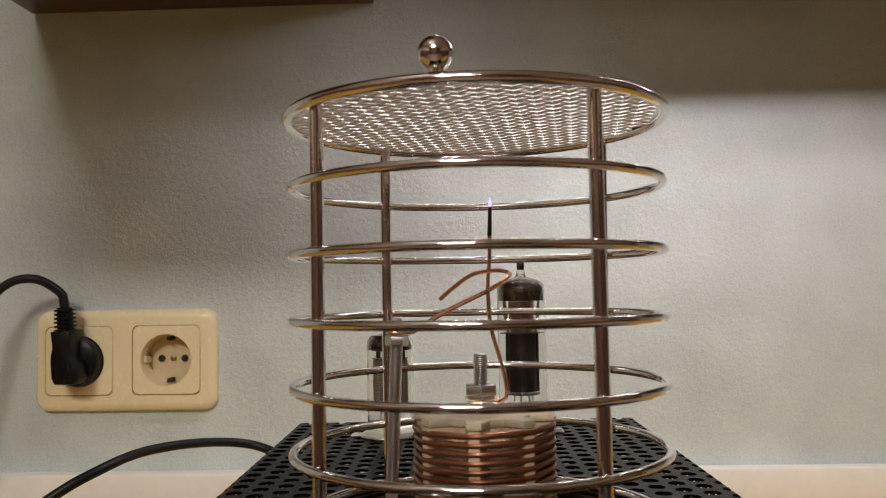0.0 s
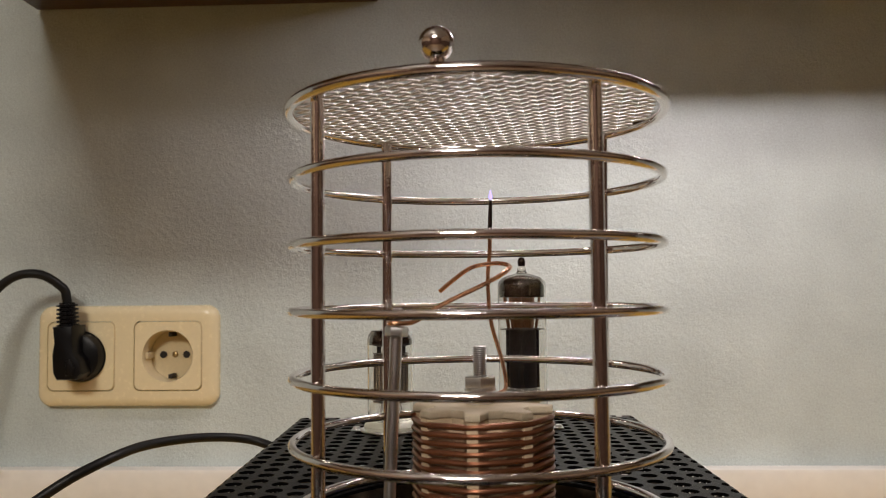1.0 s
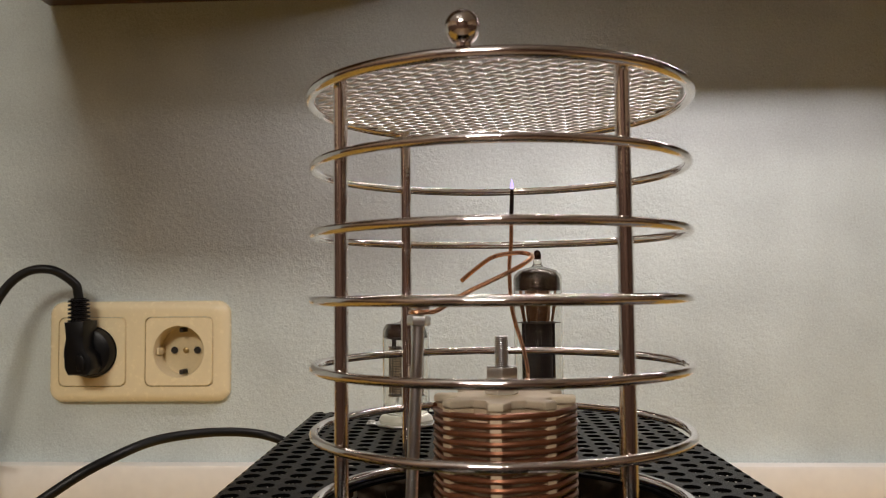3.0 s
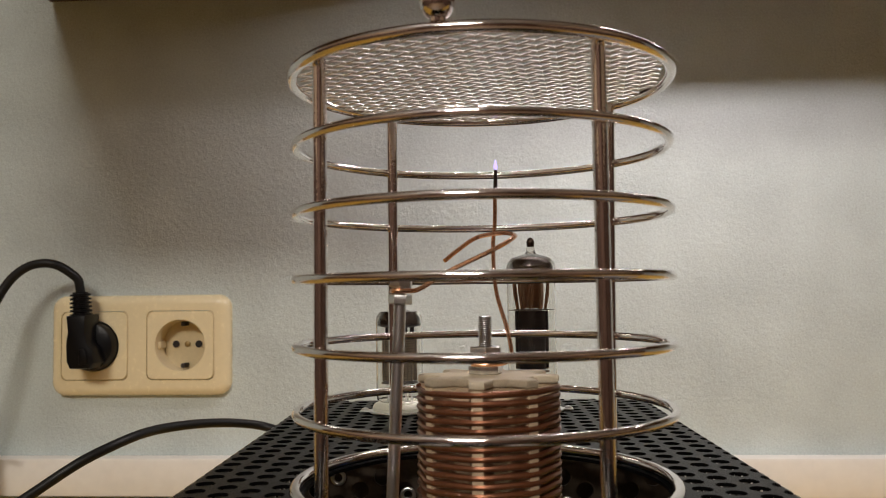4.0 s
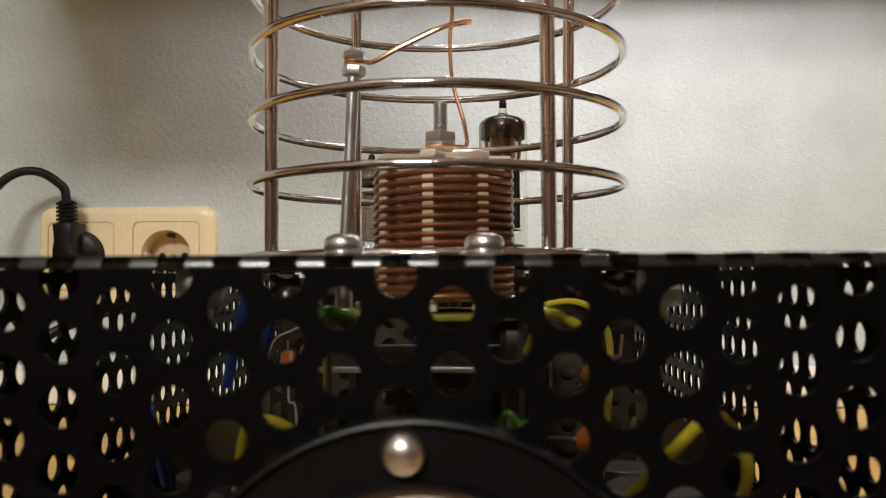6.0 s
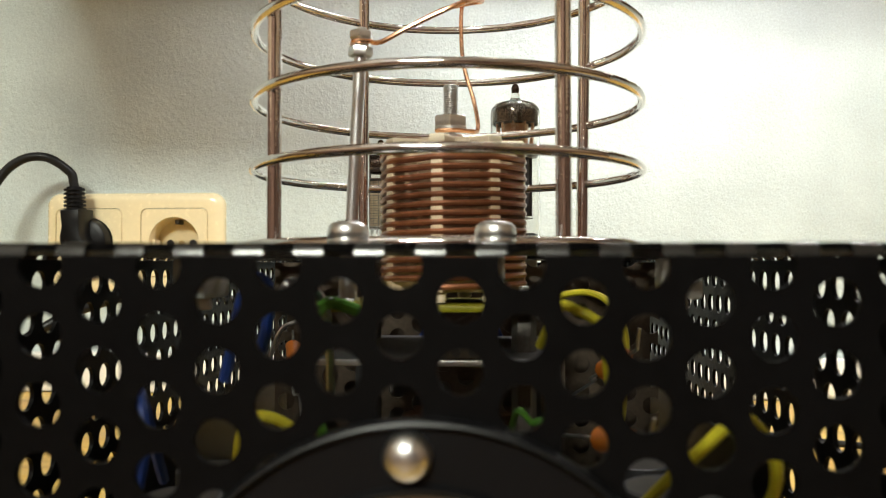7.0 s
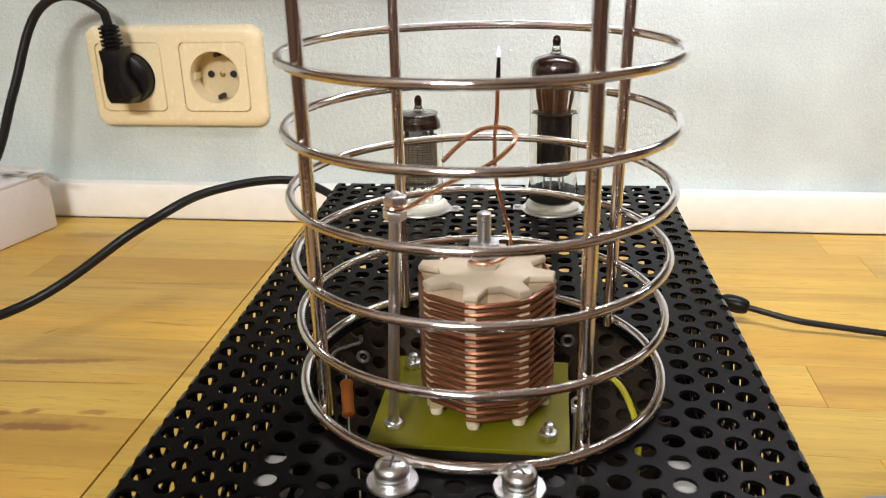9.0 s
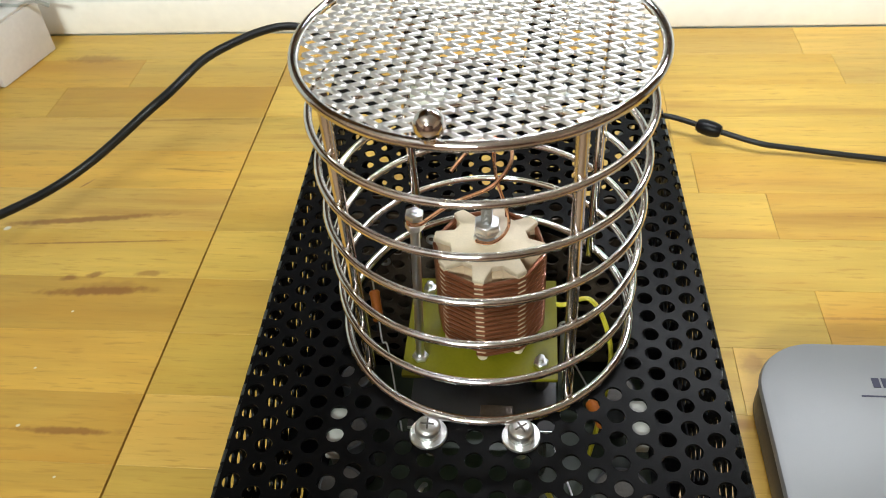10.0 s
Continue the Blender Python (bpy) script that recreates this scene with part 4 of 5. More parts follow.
part("washer", lathe([(0.002, 0.1393), (0.0046, 0.1393), (0.0046, 0.1401), (0.002, 0.1401)], 24, BOX_, BOY), M_ZINC, coil)
part("nut", hexagon(BOX_, BOY, 0.0086, 0.1401, 0.1434, 0.55), M_ZINC, coil)

electrode = thing("discharge_needle", "bent copper wire electrode with blackened tip and violet discharge", "electrode")
lower = smooth_path([(0.0135, -0.4235, 0.1386), (0.0140, -0.4245, 0.1386), (0.0185, -0.4250, 0.1386), (0.0225, -0.4215, 0.1388), (0.0246, -0.4165, 0.1402), (0.0236, -0.4160, 0.1475), (0.0204, -0.4149, 0.1594), (0.0197, -0.4145, 0.1716), (0.0203, -0.4142, 0.1790), (0.0205, -0.4140, 0.1868)], 8)
part("wire", sweep(lower, 0.00062, 8), M_COPPER, electrode)
part("tip", sweep([(0.0205, -0.4140, 0.1867), (0.0207, -0.4139, 0.1915), (0.0208, -0.4138, 0.1954)], [0.00066, 0.00062, 0.00048], 8), M_COPPER_DARK, electrode, "blackened wire tip")
part("discharge", lathe([(0, 0.1952), (0.0005, 0.1957), (0.0006, 0.1964), (0.0003, 0.1976), (0, 0.1986)], 10, 0.0208, -0.4138), M_FLAME, electrode, "small violet glowing discharge")

# ---- threaded pillar with copper hook ----
pillar = thing("metal_pillar", "slim grey metal pillar with zinc nuts, leaning on the board", "pillar")
part("rod", lathe([(0, 0.0002), (0.00165, 0.0002), (0.00165, 0.0646), (0, 0.0647)], 18), M_ROD, pillar)
part("nut", hexagon(0, 0, 0.0055, 0.0001, 0.0018, 0.2), M_ZINC, pillar)
part("nut", hexagon(0, 0, 0.0056, 0.0647, 0.0675, 0.1), M_ZINC, pillar)
part("nut", hexagon(0, 0, 0.0056, 0.0692, 0.0715, 0.5), M_ZINC, pillar)
part("stud", thread(0, 0, 0.0675, 0.0725, 0.0014, 0.0006, 12), M_ZINC, pillar)
pillar.matrix_basis = pose(-0.0086, -0.4387, PCB_Z, -1.2, 2.7, 0)
hook = thing("copper_hook", "bare copper wire hook clamped on the pillar", "wire")
hp = smooth_path([(-0.0079, -0.4360, 0.1597), (-0.0067, -0.4397, 0.1597), (-0.0032, -0.4393, 0.1597), (-0.0002, -0.4365, 0.1602), (0.0075, -0.4345, 0.1648), (0.0195, -0.4335, 0.1705), (0.0252, -0.4270, 0.1740), (0.0257, -0.4200, 0.1755), (0.0221, -0.4160, 0.1763), (0.0150, -0.4150, 0.1752), (0.0095, -0.4190, 0.1714), (0.0058, -0.4225, 0.1682)], 10)
part("wire", sweep(hp, 0.00066, 8), M_COPPER, hook)


# ---- electron tubes ----
def tube(name, label, x, y, r, shoulder, top, tip, anode_low, anode_top, getter_low, anode_mat, anode_r):
    root = thing(name, label, "electron tube", "electron tubes on the case")
    base = 0.1090
    outer = [(0, base), (r * 0.80, base), (r * 0.97, base + 0.0015), (r, base + 0.004), (r, shoulder), (r * 0.97, shoulder + 0.002), (r * 0.82, shoulder + 0.0042), (r * 0.5, top - 0.0008), (r * 0.24, top), (r * 0.18, top + 0.0012), (r * 0.15, tip - 0.004), (r * 0.10, tip - 0.001), (0, tip)]
    w = 0.0006
    inner = [(max(a - w, 0.0), b - (w if b > shoulder + 0.001 else 0) + (w if b < base + 0.001 else 0)) for a, b in outer[:-3]] + [(0, top - 0.0002)]
    shell_out, shell_in = lathe(outer, 32, x, y), lathe(inner, 32, x, y)
    bmesh.ops.recalc_face_normals(shell_out, faces=shell_out.faces)
    bmesh.ops.recalc_face_normals(shell_in, faces=shell_in.faces)
    bmesh.ops.reverse_faces(shell_in, faces=shell_in.faces)
    env = mesh_object("glass_envelope", merge(shell_out, shell_in), M_GLASS, root, "clear glass envelope", recalc=False)
    env.visible_shadow = False
    gr = r - w - 0.00015
    gp = [(gr, getter_low), (gr, shoulder - 0.0002), (gr * 0.95, shoulder + 0.0017), (gr * 0.80, shoulder + 0.0036), (gr * 0.46, top - 0.0017), (gr * 0.16, top - 0.0010)]
    part("getter", lathe(gp, 32, x, y), M_GETTER, root, "dark brown mirror coating under the glass")
    part("tip_seal", lathe([(r * 0.15, tip - 0.0042), (r * 0.155, tip - 0.0034), (r * 0.17, tip - 0.0020), (r * 0.12, tip - 0.0004), (0, tip + 0.0004)], 12, x, y), M_GETTER, root)
    part("anode", merge(lathe([(0, anode_low), (anode_r, anode_low), (anode_r, anode_top), (0, anode_top)], 24, x, y, 0.8), box(x - anode_r - 0.0012, x + anode_r + 0.0012, y - 0.0005, y + 0.0005, anode_low, anode_top, 0.0002), *[lathe([(0, zz), (anode_r + 0.00025, zz), (anode_r + 0.00025, zz + 0.0007), (0, zz + 0.0007)], 24, x, y, 0.8) for zz in (anode_low + 0.004, (anode_low + anode_top) / 2, anode_top - 0.005)]), anode_mat, root)
    for z in (anode_low - 0.0012, anode_top + 0.0006):
        part("mica", lathe([(0, z), (anode_r + 0.0016, z), (anode_r + 0.0016, z + 0.0003), (0, z + 0.0003)], 24, x, y), M_MICA, root)
    for i in range(7):
        a = 2 * math.pi * i / 7
        cx, cy = x + 0.0058 * math.cos(a), y + 0.0058 * math.sin(a)
        part("lead", sweep([(cx, cy, base + 0.0004), (cx * 0.7 + x * 0.3, cy * 0.7 + y * 0.3, anode_low - 0.0006)], 0.0004, 6), M_ZINC, root)
    return root


def tube_socket(x, y):
    root = thing("tube_socket", "white ceramic tube socket with metal flange", "socket", "tube sockets on the case")
    part("flange", merge(lathe([(0.008, ZT + 0.0002), (0.0140, ZT + 0.0002), (0.0142, ZT + 0.0006), (0.0140, ZT + 0.0010), (0.008, ZT + 0.0010)], 36), box(-0.0182, 0.0182, -0.0034, 0.0034, ZT + 0.0003, ZT + 0.0009, 0.0002)), M_ZINC, root)
    part("ceramic_body", lathe([(0, ZT - 0.010), (0.0098, ZT - 0.010), (0.0098, ZT + 0.0005), (0.0122, ZT + 0.0011), (0.0125, ZT + 0.0026), (0.0116, ZT + 0.0040), (0.0096, ZT + 0.0048), (0, ZT + 0.0049)], 36), M_SOCKET_CERAMIC, root)
    for s in (-1, 1):
        part("rivet", lathe([(0, ZT + 0.0009), (0.0017, ZT + 0.0009), (0.0015, ZT + 0.0018), (0, ZT + 0.0021)], 12, s * 0.0160, 0), M_ZINC, root)
    root.matrix_basis = pose(x, y, 0)
    return root


TRX, TRY, TLX, TLY = 0.0370, -0.2750, -0.0240, -0.2790
tube_socket(TRX, TRY)
tube_socket(TLX, TLY)
tube("electron_tube", "glass electron tube with tall black anode and brown getter", TRX, TRY, 0.0113, 0.1700, 0.1762, 0.1836, 0.1235, 0.1500, 0.1652, M_ANODE, 0.0064)
ob = tube("electron_tube", "shorter glass electron tube with grey-brown mesh anode", TLX, TLY, 0.0108, 0.1462, 0.1515, 0.1582, 0.1190, 0.1392, 0.1445, M_ANODE_GREY, 0.0068)

part("getter_ring", lathe([(0.0062, 0.1432), (0.0099, 0.1440), (0.0101, 0.1446), (0.0096, 0.1450), (0.0062, 0.1446)], 28, TLX, TLY), M_ANODE, ob, "dark flared ring under the dome")
mesh_r, mesh_low, mesh_top = 0.0076, 0.1188, 0.1394
strands = [sweep([(TLX + mesh_r * math.cos(w), TLY + mesh_r * 0.85 * math.sin(w), mesh_low), (TLX + mesh_r * math.cos(w), TLY + mesh_r * 0.85 * math.sin(w), mesh_top)], 0.00014, 5) for w in [2 * math.pi * (i + 0.5) / 22 for i in range(22)]]
strands += [sweep([(TLX + mesh_r * math.cos(2 * math.pi * i / 28), TLY + mesh_r * 0.85 * math.sin(2 * math.pi * i / 28), mesh_low + 0.00114 * k) for i in range(29)], 0.00014, 5) for k in range(19)]
part("grid_mesh", merge(*strands), M_CORE, ob, "fine grey wire mesh round the anode")
part("stem", merge(*[lathe([(0, 0.1393), (0.0010, 0.1393), (0.0010, 0.1444), (0, 0.1444)], 10, TLX + d, TLY - 0.002) for d in (-0.0052, 0.0030, 0.0060)]), M_ANODE, ob, "short dark support posts")

# coppery grid fins over the taller tube's anode
tall = bpy.data.objects["electron_tube"]
fins = [lathe([(0.0052, 0.1512), (0.0056, 0.1560), (0.0058, 0.1650), (0.0052, 0.1650), (0.0048, 0.1512)], 24, TRX, TRY)]
for k in range(10):
    w = 2 * math.pi * (k + 0.3) / 10
    c, d = math.cos(w), math.sin(w)
    fins.append(sweep([(TRX + 0.0066 * c, TRY + 0.0066 * d, 0.1508), (TRX + 0.0078 * c, TRY + 0.0078 * d, 0.1580), (TRX + 0.0084 * c, TRY + 0.0084 * d, 0.1655)], [0.0005, 0.0007, 0.0005], 6))
part("grid_fin", merge(*fins), M_FIN, tall, "coppery grid fins")
part("getter_ring", ring(TRX, TRY, 0.1656, 0.0084, 0.0005, 28, 8), M_ANODE, tall, "dark ring under the dome")
part("mica_star", prism([(TRX + (0.0104 if i % 2 else 0.0090) * math.cos(math.pi * i / 12), TRY + (0.0104 if i % 2 else 0.0090) * math.sin(math.pi * i / 12)) for i in range(24)], 0.1502, 0.1506), M_MICA, tall, "thin toothed mica disc")
part("base_disc", lathe([(0, 0.1098), (0.0100, 0.1098), (0.0104, 0.1112), (0.0104, 0.1150), (0.0085, 0.1158), (0, 0.1160)], 28, TRX, TRY), M_ANODE, tall, "dark disc at the foot of the glass")

# ---- inside the case ----
transformer = thing("transformer", "steel transformer with brown-taped winding inside the case", "transformer")
part("core", box(-0.010, 0.050, -0.360, -0.300, 0.0062, 0.060, 0.001), M_CORE, transformer)
part("winding", box(-0.004, 0.044, -0.372, -0.288, 0.014, 0.052, 0.004), M_SHELF, transformer)
inner_board = thing("circuit_board", "dark green circuit board on the case floor", "board")
part("laminate", box(-0.055, 0.085, -0.500, -0.385, 0.0180, 0.0196, 0.0003), M_BOARD, inner_board)
for x, y in ((-0.05, -0.495), (0.08, -0.495), (-0.05, -0.39), (0.08, -0.39)):
    part("standoff", hexagon(x, y, 0.0055, 0.0062, 0.0178), M_ZINC, inner_board)


def capacitor(x, y, r, h, z0=0.0197):
    root = thing("capacitor", "dark can capacitor with vented metal top on the board", "capacitor", "capacitors on the board")
    part("sleeve", lathe([(0, z0), (r, z0), (r, z0 + h), (r - 0.0008, z0 + h + 0.0004), (r - 0.0012, z0 + h + 0.0003)], 28, x, y), M_DARKBAND, root)
    part("lid", lathe([(r - 0.0011, z0 + h + 0.0002), (r * 0.5, z0 + h + 0.0001), (0, z0 + h)], 28, x, y), M_CORE, root)
    return root


for x, y, r, h in ((-0.040, -0.470, 0.009, 0.030), (-0.042, -0.445, 0.009, 0.030), (0.068, -0.470, 0.011, 0.034), (0.070, -0.415, 0.008, 0.026), (-0.045, -0.410, 0.007, 0.022), (0.010, -0.492, 0.006, 0.020)):
    capacitor(x, y, r, h)


def resistor(x, y, z, mat, label, turn=90):
    root = thing("resistor", label, "resistor")
    part("body", lathe([(0, -0.007), (0.0018, -0.007), (0.0025, -0.0062), (0.0022, -0.0045), (0.0022, 0.0045), (0.0025, 0.0062), (0.0018, 0.007), (0, 0.007)], 14), mat, root)
    part("lead", sweep(smooth_path([(0, 0, -0.0068), (0, 0, -0.016), (0.002, 0, -0.020), (0.002, 0, -0.055)], 5), 0.0004, 6), M_ZINC, root)
    part("lead", sweep([(0, 0, 0.0068), (0, 0, 0.014), (0.0, 0.004, 0.017)], 0.0004, 6), M_ZINC, root)
    root.matrix_basis = pose(x, y, z, turn, 0, 15)
    return root


resistor(-0.0343, -0.3945, 0.0720, M_RESISTOR, "orange cylindrical resistor on wire leads", -56)
resistor(0.058, -0.452, 0.0780, M_RESISTOR, "orange cylindrical resistor on wire leads", 70)
resistor(0.052, -0.500, 0.0700, M_RESISTOR, "orange cylindrical resistor on wire leads", 80)


def loose_wire(label, pts, mat, r=0.0011):
    root = thing("hookup_wire", label, "wire", "hook-up wires in the case")
    part("insulation", sweep(smooth_path(pts, 8), r, 8), mat, root)


loose_wire("yellow-green earth wire looping beside the coil", [(0.040, -0.405, 0.088), (0.046, -0.410, 0.092), (0.056, -0.408, 0.0935), (0.062, -0.418, 0.090), (0.064, -0.430, 0.080), (0.060, -0.440, 0.050), (0.055, -0.445, 0.020)], M_WIRE_YG, 0.0010)
loose_wire("yellow-green wire beside the front panel", [(-0.030, -0.515, 0.010), (-0.025, -0.530, 0.045), (-0.012, -0.528, 0.060), (0.0, -0.510, 0.050)], M_WIRE_YG, 0.0012)
loose_wire("blue wire curling near the case front", [(-0.040, -0.480, 0.056), (-0.034, -0.505, 0.078), (-0.030, -0.512, 0.070), (-0.036, -0.505, 0.050), (-0.044, -0.480, 0.030)], M_WIRE_BLUE, 0.0012)
loose_wire("blue wire behind the coil", [(0.0, -0.372, 0.066), (0.010, -0.380, 0.086), (0.024, -0.378, 0.088), (0.034, -0.372, 0.070)], M_WIRE_BLUE, 0.0012)
loose_wire("red wire at the case front", [(0.000, -0.500, 0.024), (0.004, -0.515, 0.060), (0.018, -0.512, 0.070), (0.030, -0.500, 0.040)], M_WIRE_RED, 0.0011)
loose_wire("grey bare wire bent beside the board", [(-0.050, -0.376, 0.060), (-0.0445, -0.375, 0.0780), (-0.0380, -0.375, 0.0825), (-0.0332, -0.375, 0.0845), (-0.0330, -0.3745, 0.0872)], M_ROD, 0.0007)


def tab(x, y):
    root = thing("nylon_block", "small white nylon block under the case top", "block", "white blocks under the case top")
    part("body", box(x - 0.0036, x + 0.0036, y - 0.0078, y + 0.0078, ZT - 0.010, ZT - 0.00155, 0.001), M_NYLON, root)
    part("clip", box(x - 0.0020, x + 0.0020, y - 0.0012, y + 0.0012, ZT - 0.0125, ZT - 0.0101, 0.0004), M_WHITE, root)


tab(-0.0322, -0.4791)
tab(0.0690, -0.4716)

bracket = thing("steel_bracket", "upright browned steel bracket with round holes inside the case", "bracket")
bh = [circle(0.004 + 0.009 * i, 0.008 + 0.010 * j, 0.0028, 14) for i in range(4) for j in range(7)]
me = sheet_mesh("plate", [(0, 0), (0.036, 0), (0.036, 0.076), (0, 0.076)], bh, 0.0012, upright(0.050, -0.395, 90) @ Matrix.Translation((0, 0.0063, 0)))
add_sheet("plate", me, bracket, M_BRONZE)
plate_span = (0.0, 0.131, 0.0, 0.0960)
me = perforated("plate", *plate_span, punched(*plate_span, 0.0040, 0.0030), [], upright(-0.0475, -0.3680, 0) @ Matrix.Translation((0, 0.0063, 0)))
add_sheet("plate", me, bracket, M_BRONZE)
# Added baffle: keeps light from the case back out of the plate's holes.
part("rear_baffle", box(-0.0475, 0.0835, -0.3530, -0.3518, 0.0063, 0.1000, 0.0002), M_BRONZE, bracket, "solid brown baffle, added to block light behind the holed plate")
for x, z in ((-0.0355, 0.0948), (-0.0111, 0.0890), (0.0437, 0.0858), (-0.0338, 0.0752)):
    part("eyelet", moved(ring(0, 0, 0, 0.0021, 0.0007, 20, 8), Matrix.Translation((x, -0.3694, z)) @ Matrix.Rotation(radians(90), 4, "X")), M_ZINC, bracket, "small bright eyelet")

# Added liner: blocks the bright table behind the lower side holes.
tray = thing("chassis_tray", "black inner liner, added to hide the bright table behind the side holes", "tray")
for x in (X0 + 0.0050, X1 - 0.0050):
    a = CASE @ Vector((x, 0.045, 0))
    c = CASE @ Vector((x, 0.245, 0))
    u = (c - a).normalized() * 0.0004
    part("side_wall", prism([(a.x - u.y, a.y + u.x), (a.x + u.y, a.y - u.x), (c.x + u.y, c.y - u.x), (c.x - u.y, c.y + u.x)], 0.0061, 0.0540), M_BLACK, tray)

shelf = thing("metal_shelf", "dark shelf plate with bright edge under the coil board", "plate")
part("plate", box(-0.0120, 0.0430, -0.4615, -0.3950, 0.0784, 0.0796, 0.0003), M_DARKBAND, shelf)
# Separate bright strip along the front of the dark plate.
part("front_edge", box(-0.0120, 0.0430, -0.4622, -0.4616, 0.0783, 0.0797, 0.0002), M_ZINC, shelf, "bright strip along the front edge")
for x in (-0.0105, 0.0415):
    part("foot", box(x - 0.0012, x + 0.0012, -0.4100, -0.3960, 0.0062, 0.0783, 0.0003), M_DARKBAND, shelf)
lug = thing("solder_lug", "small bright tinned solder lug beside the coil board", "lug")
part("tag", box(0.0440, 0.0474, -0.4225, -0.4180, 0.0880, 0.0890, 0.0002), M_ZINC, lug)
part("post", box(0.0447, 0.0467, -0.4212, -0.4192, 0.0195, 0.0879, 0.0002), M_ZINC, lug)
part("eye", moved(ring(0, 0, 0, 0.0015, 0.0005, 16, 6), Matrix.Translation((0.0457, -0.4202, 0.0910)) @ Matrix.Rotation(radians(75), 4, "X")), M_ZINC, lug)
block = thing("terminal_block", "small brown terminal block with bright ridges on the metal shelf", "connector")
part("body", box(0.0150, 0.0270, -0.4612, -0.4560, 0.0797, 0.0868, 0.0005), M_BRONZE, block)
for z in (0.0835, 0.0862):
    part("ridge", box(0.0148, 0.0272, -0.4619, -0.4612, z - 0.0005, z + 0.0005, 0.0002), M_ZINC, block)
# Flat dark discs on the face, painted in place of shaded openings.
for x in (0.0170, 0.0210, 0.0250):
    part("socket_hole", moved(lathe([(0, 0), (0.0011, 0), (0.0011, 0.0004), (0, 0.0004)], 12), Matrix.Translation((x, -0.4612, 0.0815)) @ Matrix.Rotation(radians(90), 4, "X")), M_DARKHOLE, block)
loose_wire("green wire looping down behind the front panel", [(0.004, -0.495, 0.0930), (-0.0005, -0.500, 0.0945), (-0.0025, -0.503, 0.0910), (-0.003, -0.503, 0.085), (-0.003, -0.503, 0.078), (0.000, -0.495, 0.060), (0.005, -0.480, 0.0210)], M_WIRE_GREEN, 0.0012)
loose_wire("bare grey wire arching behind the front panel", [(-0.015, -0.500, 0.080), (-0.0115, -0.510, 0.0955), (-0.007, -0.510, 0.0955), (-0.005, -0.508, 0.0985), (-0.002, -0.495, 0.0930), (-0.004, -0.480, 0.070)], M_ROD, 0.0009)
loose_wire("blue wire bent under the case top", [(-0.020, -0.500, 0.080), (-0.0145, -0.505, 0.0975), (-0.0105, -0.505, 0.0980), (-0.012, -0.500, 0.090), (-0.018, -0.495, 0.070), (-0.024, -0.480, 0.0210)], M_WIRE_BLUE, 0.0011)
loose_wire("yellow wire lying across behind the front panel", [(-0.018, -0.500, 0.060), (-0.0125, -0.510, 0.0745), (-0.004, -0.510, 0.0730), (0.002, -0.500, 0.060), (0.004, -0.490, 0.0210)], M_WIRE_YG, 0.0010)
loose_wire("thin green wire kinked behind the front panel", [(0.033, -0.490, 0.068), (0.0345, -0.500, 0.0750), (0.037, -0.500, 0.0730), (0.0395, -0.500, 0.0715), (0.042, -0.490, 0.050), (0.043, -0.480, 0.0210)], M_WIRE_GREEN, 0.0006)
loose_wire("yellow wire arching under the case top", [(0.039, -0.490, 0.086), (0.042, -0.500, 0.0938), (0.0455, -0.500, 0.0932), (0.0485, -0.500, 0.0915), (0.0505, -0.498, 0.0880), (0.053, -0.490, 0.060), (0.054, -0.480, 0.0210)], M_WIRE_YG, 0.0010)
loose_wire("yellow wire bowing behind the front panel", [(0.056, -0.505, 0.060), (0.060, -0.528, 0.074), (0.066, -0.532, 0.080), (0.072, -0.526, 0.070), (0.074, -0.500, 0.050), (0.074, -0.490, 0.0300)], M_WIRE_YG, 0.0010)
loose_wire("thin green wire across the case floor", [(-0.030, -0.460, 0.022), (-0.010, -0.515, 0.034), (0.020, -0.525, 0.026), (0.050, -0.500, 0.0210)], M_BOARD, 0.0009)
for x, y, w in ((0.036, -0.5200, 0.006), (-0.012, -0.5050, 0.005), (0.050, -0.4850, 0.007)):
    chip = thing("film_capacitor", "small boxed film capacitor on the board", "capacitor", "film capacitors on the board")
    part("body", box(x - w, x + w, y - 0.0028, y + 0.0028, 0.0215, 0.0320, 0.0007), M_DARKBAND, chip)
    for s in (-1, 1):
        part("lead", lathe([(0, 0.0197), (0.0004, 0.0197), (0.0004, 0.0216), (0, 0.0216)], 8, x + s * w * 0.7, y), M_ZINC, chip)

# ---- cables ----
mains = thing("power_cable", "black round mains cable rising from the case back", "cable")
part("sheath", sweep(smooth_path([(-0.035, -0.2376, 0.052), (-0.045, -0.215, 0.054), (-0.075, -0.176, 0.0620), (-0.1241, -0.1503, 0.0775), (-0.1632, -0.1943, 0.0844), (-0.1866, -0.2412, 0.0778), (-0.2524, -0.2768, 0.0401), (-0.3265, -0.3756, 0.0498), (-0.42, -0.50, 0.040), (-0.55, -0.62, 0.0045), (-0.75, -0.75, 0.0040)], 12), 0.0027, 12), M_RUBBER, mains)
part("gland", moved(lathe([(0.0036, 0), (0.0075, 0), (0.0075, 0.004), (0.006, 0.007), (0.0036, 0.009)], 16), Matrix.Translation((-0.035, -0.2376, 0.052)) @ Matrix.Rotation(radians(-90), 4, "X")), M_PLUG, mains)

signal = thing("signal_cable", "thin black cable with a small moulded bead on the table", "cable")
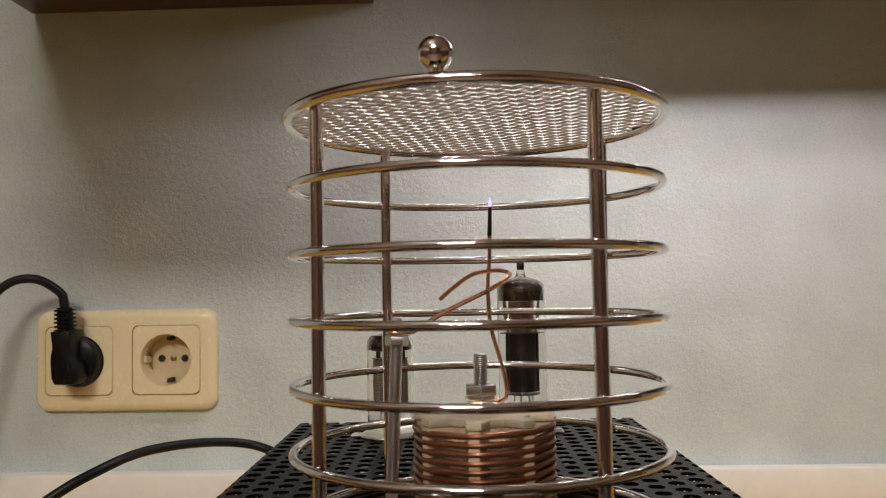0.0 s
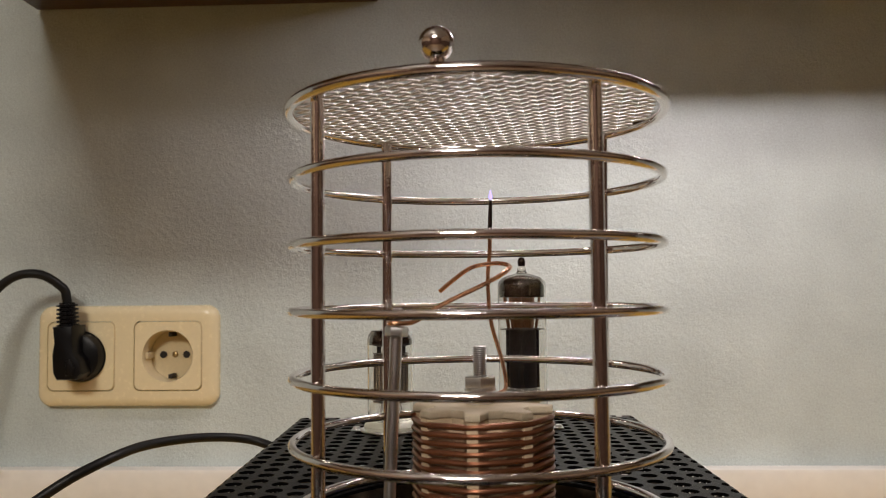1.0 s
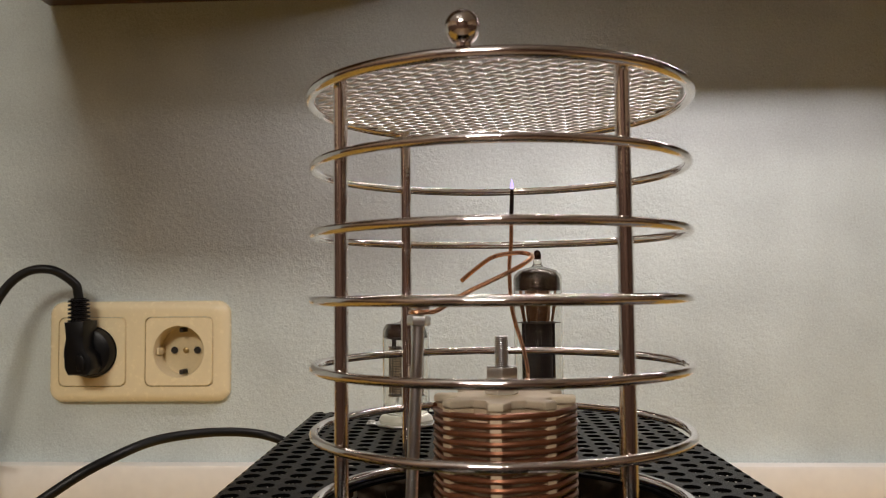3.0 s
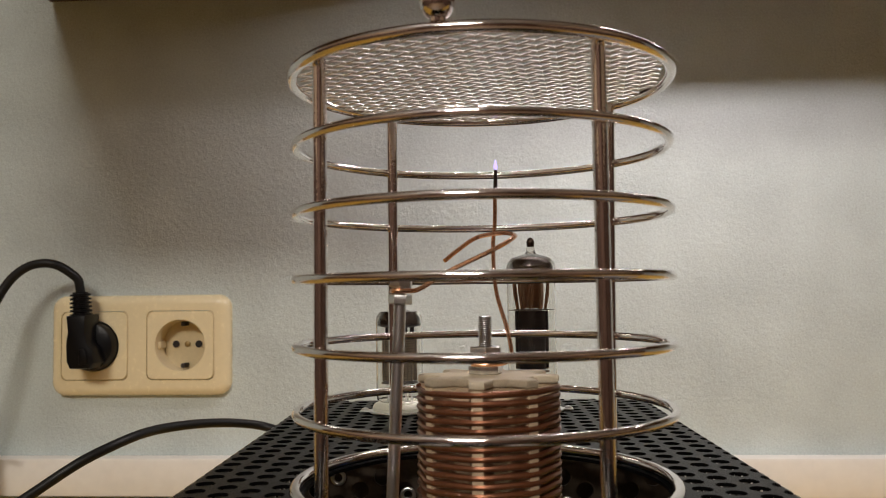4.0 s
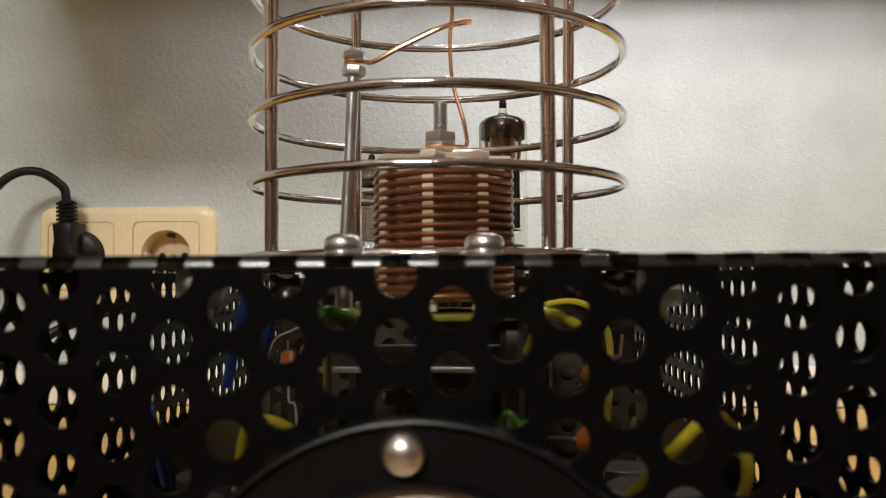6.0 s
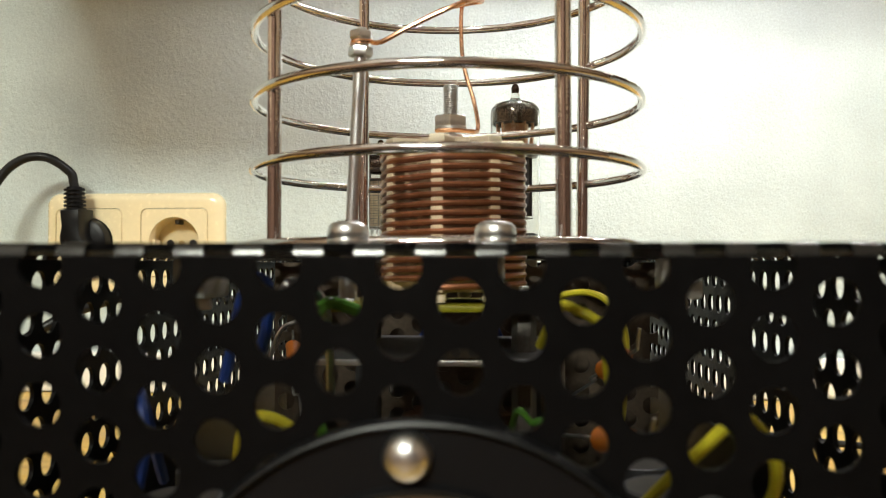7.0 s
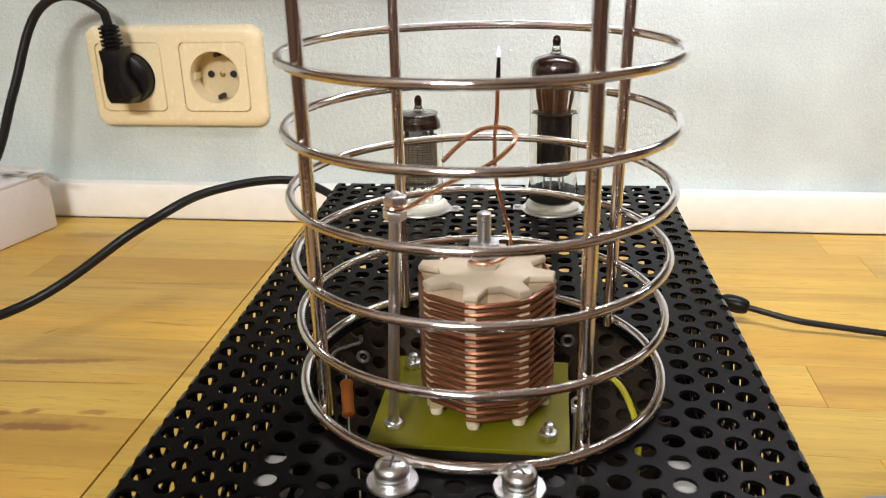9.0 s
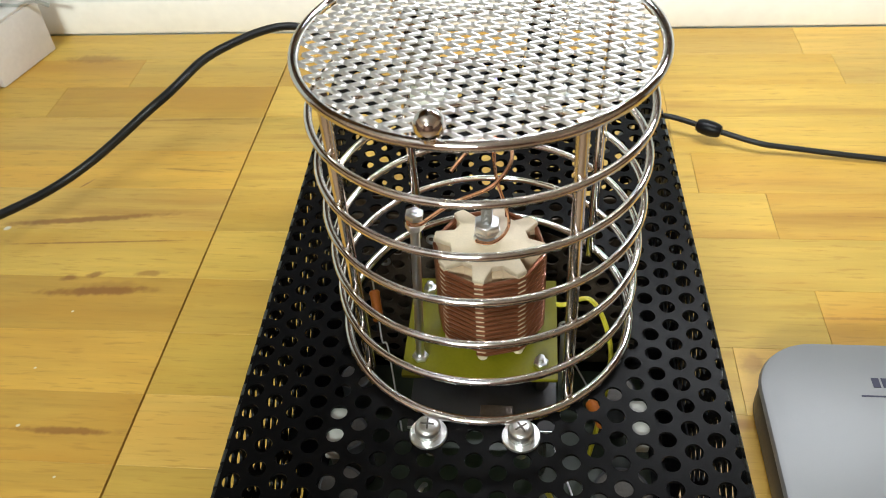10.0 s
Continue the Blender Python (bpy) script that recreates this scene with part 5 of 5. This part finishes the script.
part("sheath", sweep(smooth_path([(0.070, -0.2350, 0.030), (0.082, -0.215, 0.028), (0.100, -0.172, 0.0180), (0.121, -0.159, 0.0130), (0.149, -0.170, 0.0105), (0.178, -0.182, 0.0075), (0.199, -0.185, 0.0055), (0.254, -0.193, 0.0030), (0.36, -0.210, 0.0026), (0.60, -0.26, 0.0026)], 10), 0.0019, 10), M_RUBBER, signal)
d = Vector((0.0115, -0.0047, -0.0012)).normalized()
c = Vector((0.149, -0.170, 0.0105))
part("bead", sweep([c - d * 0.0085, c - d * 0.0080, c - d * 0.006, c - d * 0.003, c, c + d * 0.003, c + d * 0.006, c + d * 0.0080, c + d * 0.0085], [0.002, 0.0036, 0.0046, 0.0052, 0.0053, 0.0052, 0.0046, 0.0036, 0.002], 14), M_PLUG, signal)
part("gland", moved(lathe([(0.0020, 0), (0.0055, 0), (0.0055, 0.003), (0.0020, 0.005)], 16), Matrix.Translation((0.070, -0.2350, 0.030)) @ Matrix.Rotation(radians(-90), 4, "X")), M_PLUG, signal)

# ---- white carton at the wall ----
carton = thing("carton", "small white cardboard box tied with a grey ribbon", "box")
cm = Matrix.Translation((-0.3715, -0.0390, 0)) @ Matrix.Rotation(radians(-13.8), 4, "Z")
part("body", moved(box(-0.085, 0.0, -0.0635, 0.0, 0.0005, 0.0455, 0.0012), cm), M_CARD, carton)
part("lid", moved(merge(box(-0.0845, -0.0005, -0.0630, -0.0005, 0.0458, 0.0482, 0.0008), box(-0.052, -0.002, -0.010, 0.0005, 0.0484, 0.0496, 0.0004)), cm), M_CARD, carton)
part("ribbon", moved(merge(sweep(smooth_path([(-0.084, -0.0330, 0.0502), (-0.040, -0.0250, 0.0504), (0.0004, -0.0190, 0.0494)], 6), 0.0013, 6)), cm), M_TAPE, carton)
part("ribbon_end", moved(sweep(smooth_path([(0.0004, -0.0190, 0.0502), (0.005, -0.0120, 0.0500), (0.009, -0.006, 0.0470), (0.012, -0.001, 0.0420)], 6), [0.0010] * 10 + [0.0016] * 9, 8), cm), M_TAPE, carton)

# ---- silver device ----
device = thing("silver_device", "flat silver-grey device with rounded corners and dark sides", "device")
DX, DY = 0.1370, -0.3685
part("base", prism(rounded_rect(DX + 0.001, DX + 0.191, DY - 0.139, DY - 0.001, 0.028, 12), 0.002, 0.020, 0.003), M_DARKBAND, device)
part("lid", prism(rounded_rect(DX, DX + 0.192, DY - 0.140, DY, 0.029, 12), 0.0202, 0.0265, 0.0030), M_SILVER, device)
part("print", merge(*[box(DX + 0.0495 + 0.0042 * i, DX + 0.0527 + 0.0042 * i, DY - 0.0265, DY - 0.0212, 0.02652, 0.0267) for i in range(6)]), M_INK, device, "dark printed mark as plain bars")
part("print", box(DX + 0.0430, DX + 0.0800, DY - 0.0318, DY - 0.0310, 0.02652, 0.0267), M_INK, device)
for x in (DX + 0.03, DX + 0.16):
    for y in (DY - 0.11, DY - 0.03):
        part("foot", lathe([(0, 0), (0.006, 0), (0.006, 0.0022), (0, 0.0022)], 14, x, y), M_RUBBER, device)

# ---- small blue and orange pack beside the carton ----
M_PACK_BLUE = material("blue_card", (0.03, 0.10, 0.30), 0.5, spread=0.1, scale=80)
M_PACK_ORANGE = material("orange_card", (0.62, 0.13, 0.03), 0.5, spread=0.1, scale=80)
pack = thing("small_pack", "small blue card pack with an orange base band", "box")
pm = Matrix.Translation((-0.3905, -0.1080, 0)) @ Matrix.Rotation(radians(-13.8), 4, "Z")
part("body", moved(box(-0.060, 0.0, -0.030, 0.0, 0.0142, 0.0300, 0.0008), pm), M_PACK_BLUE, pack)
part("band", moved(box(-0.0605, 0.0005, -0.0305, 0.0005, 0.0004, 0.0140, 0.0008), pm), M_PACK_ORANGE, pack, "orange base band")
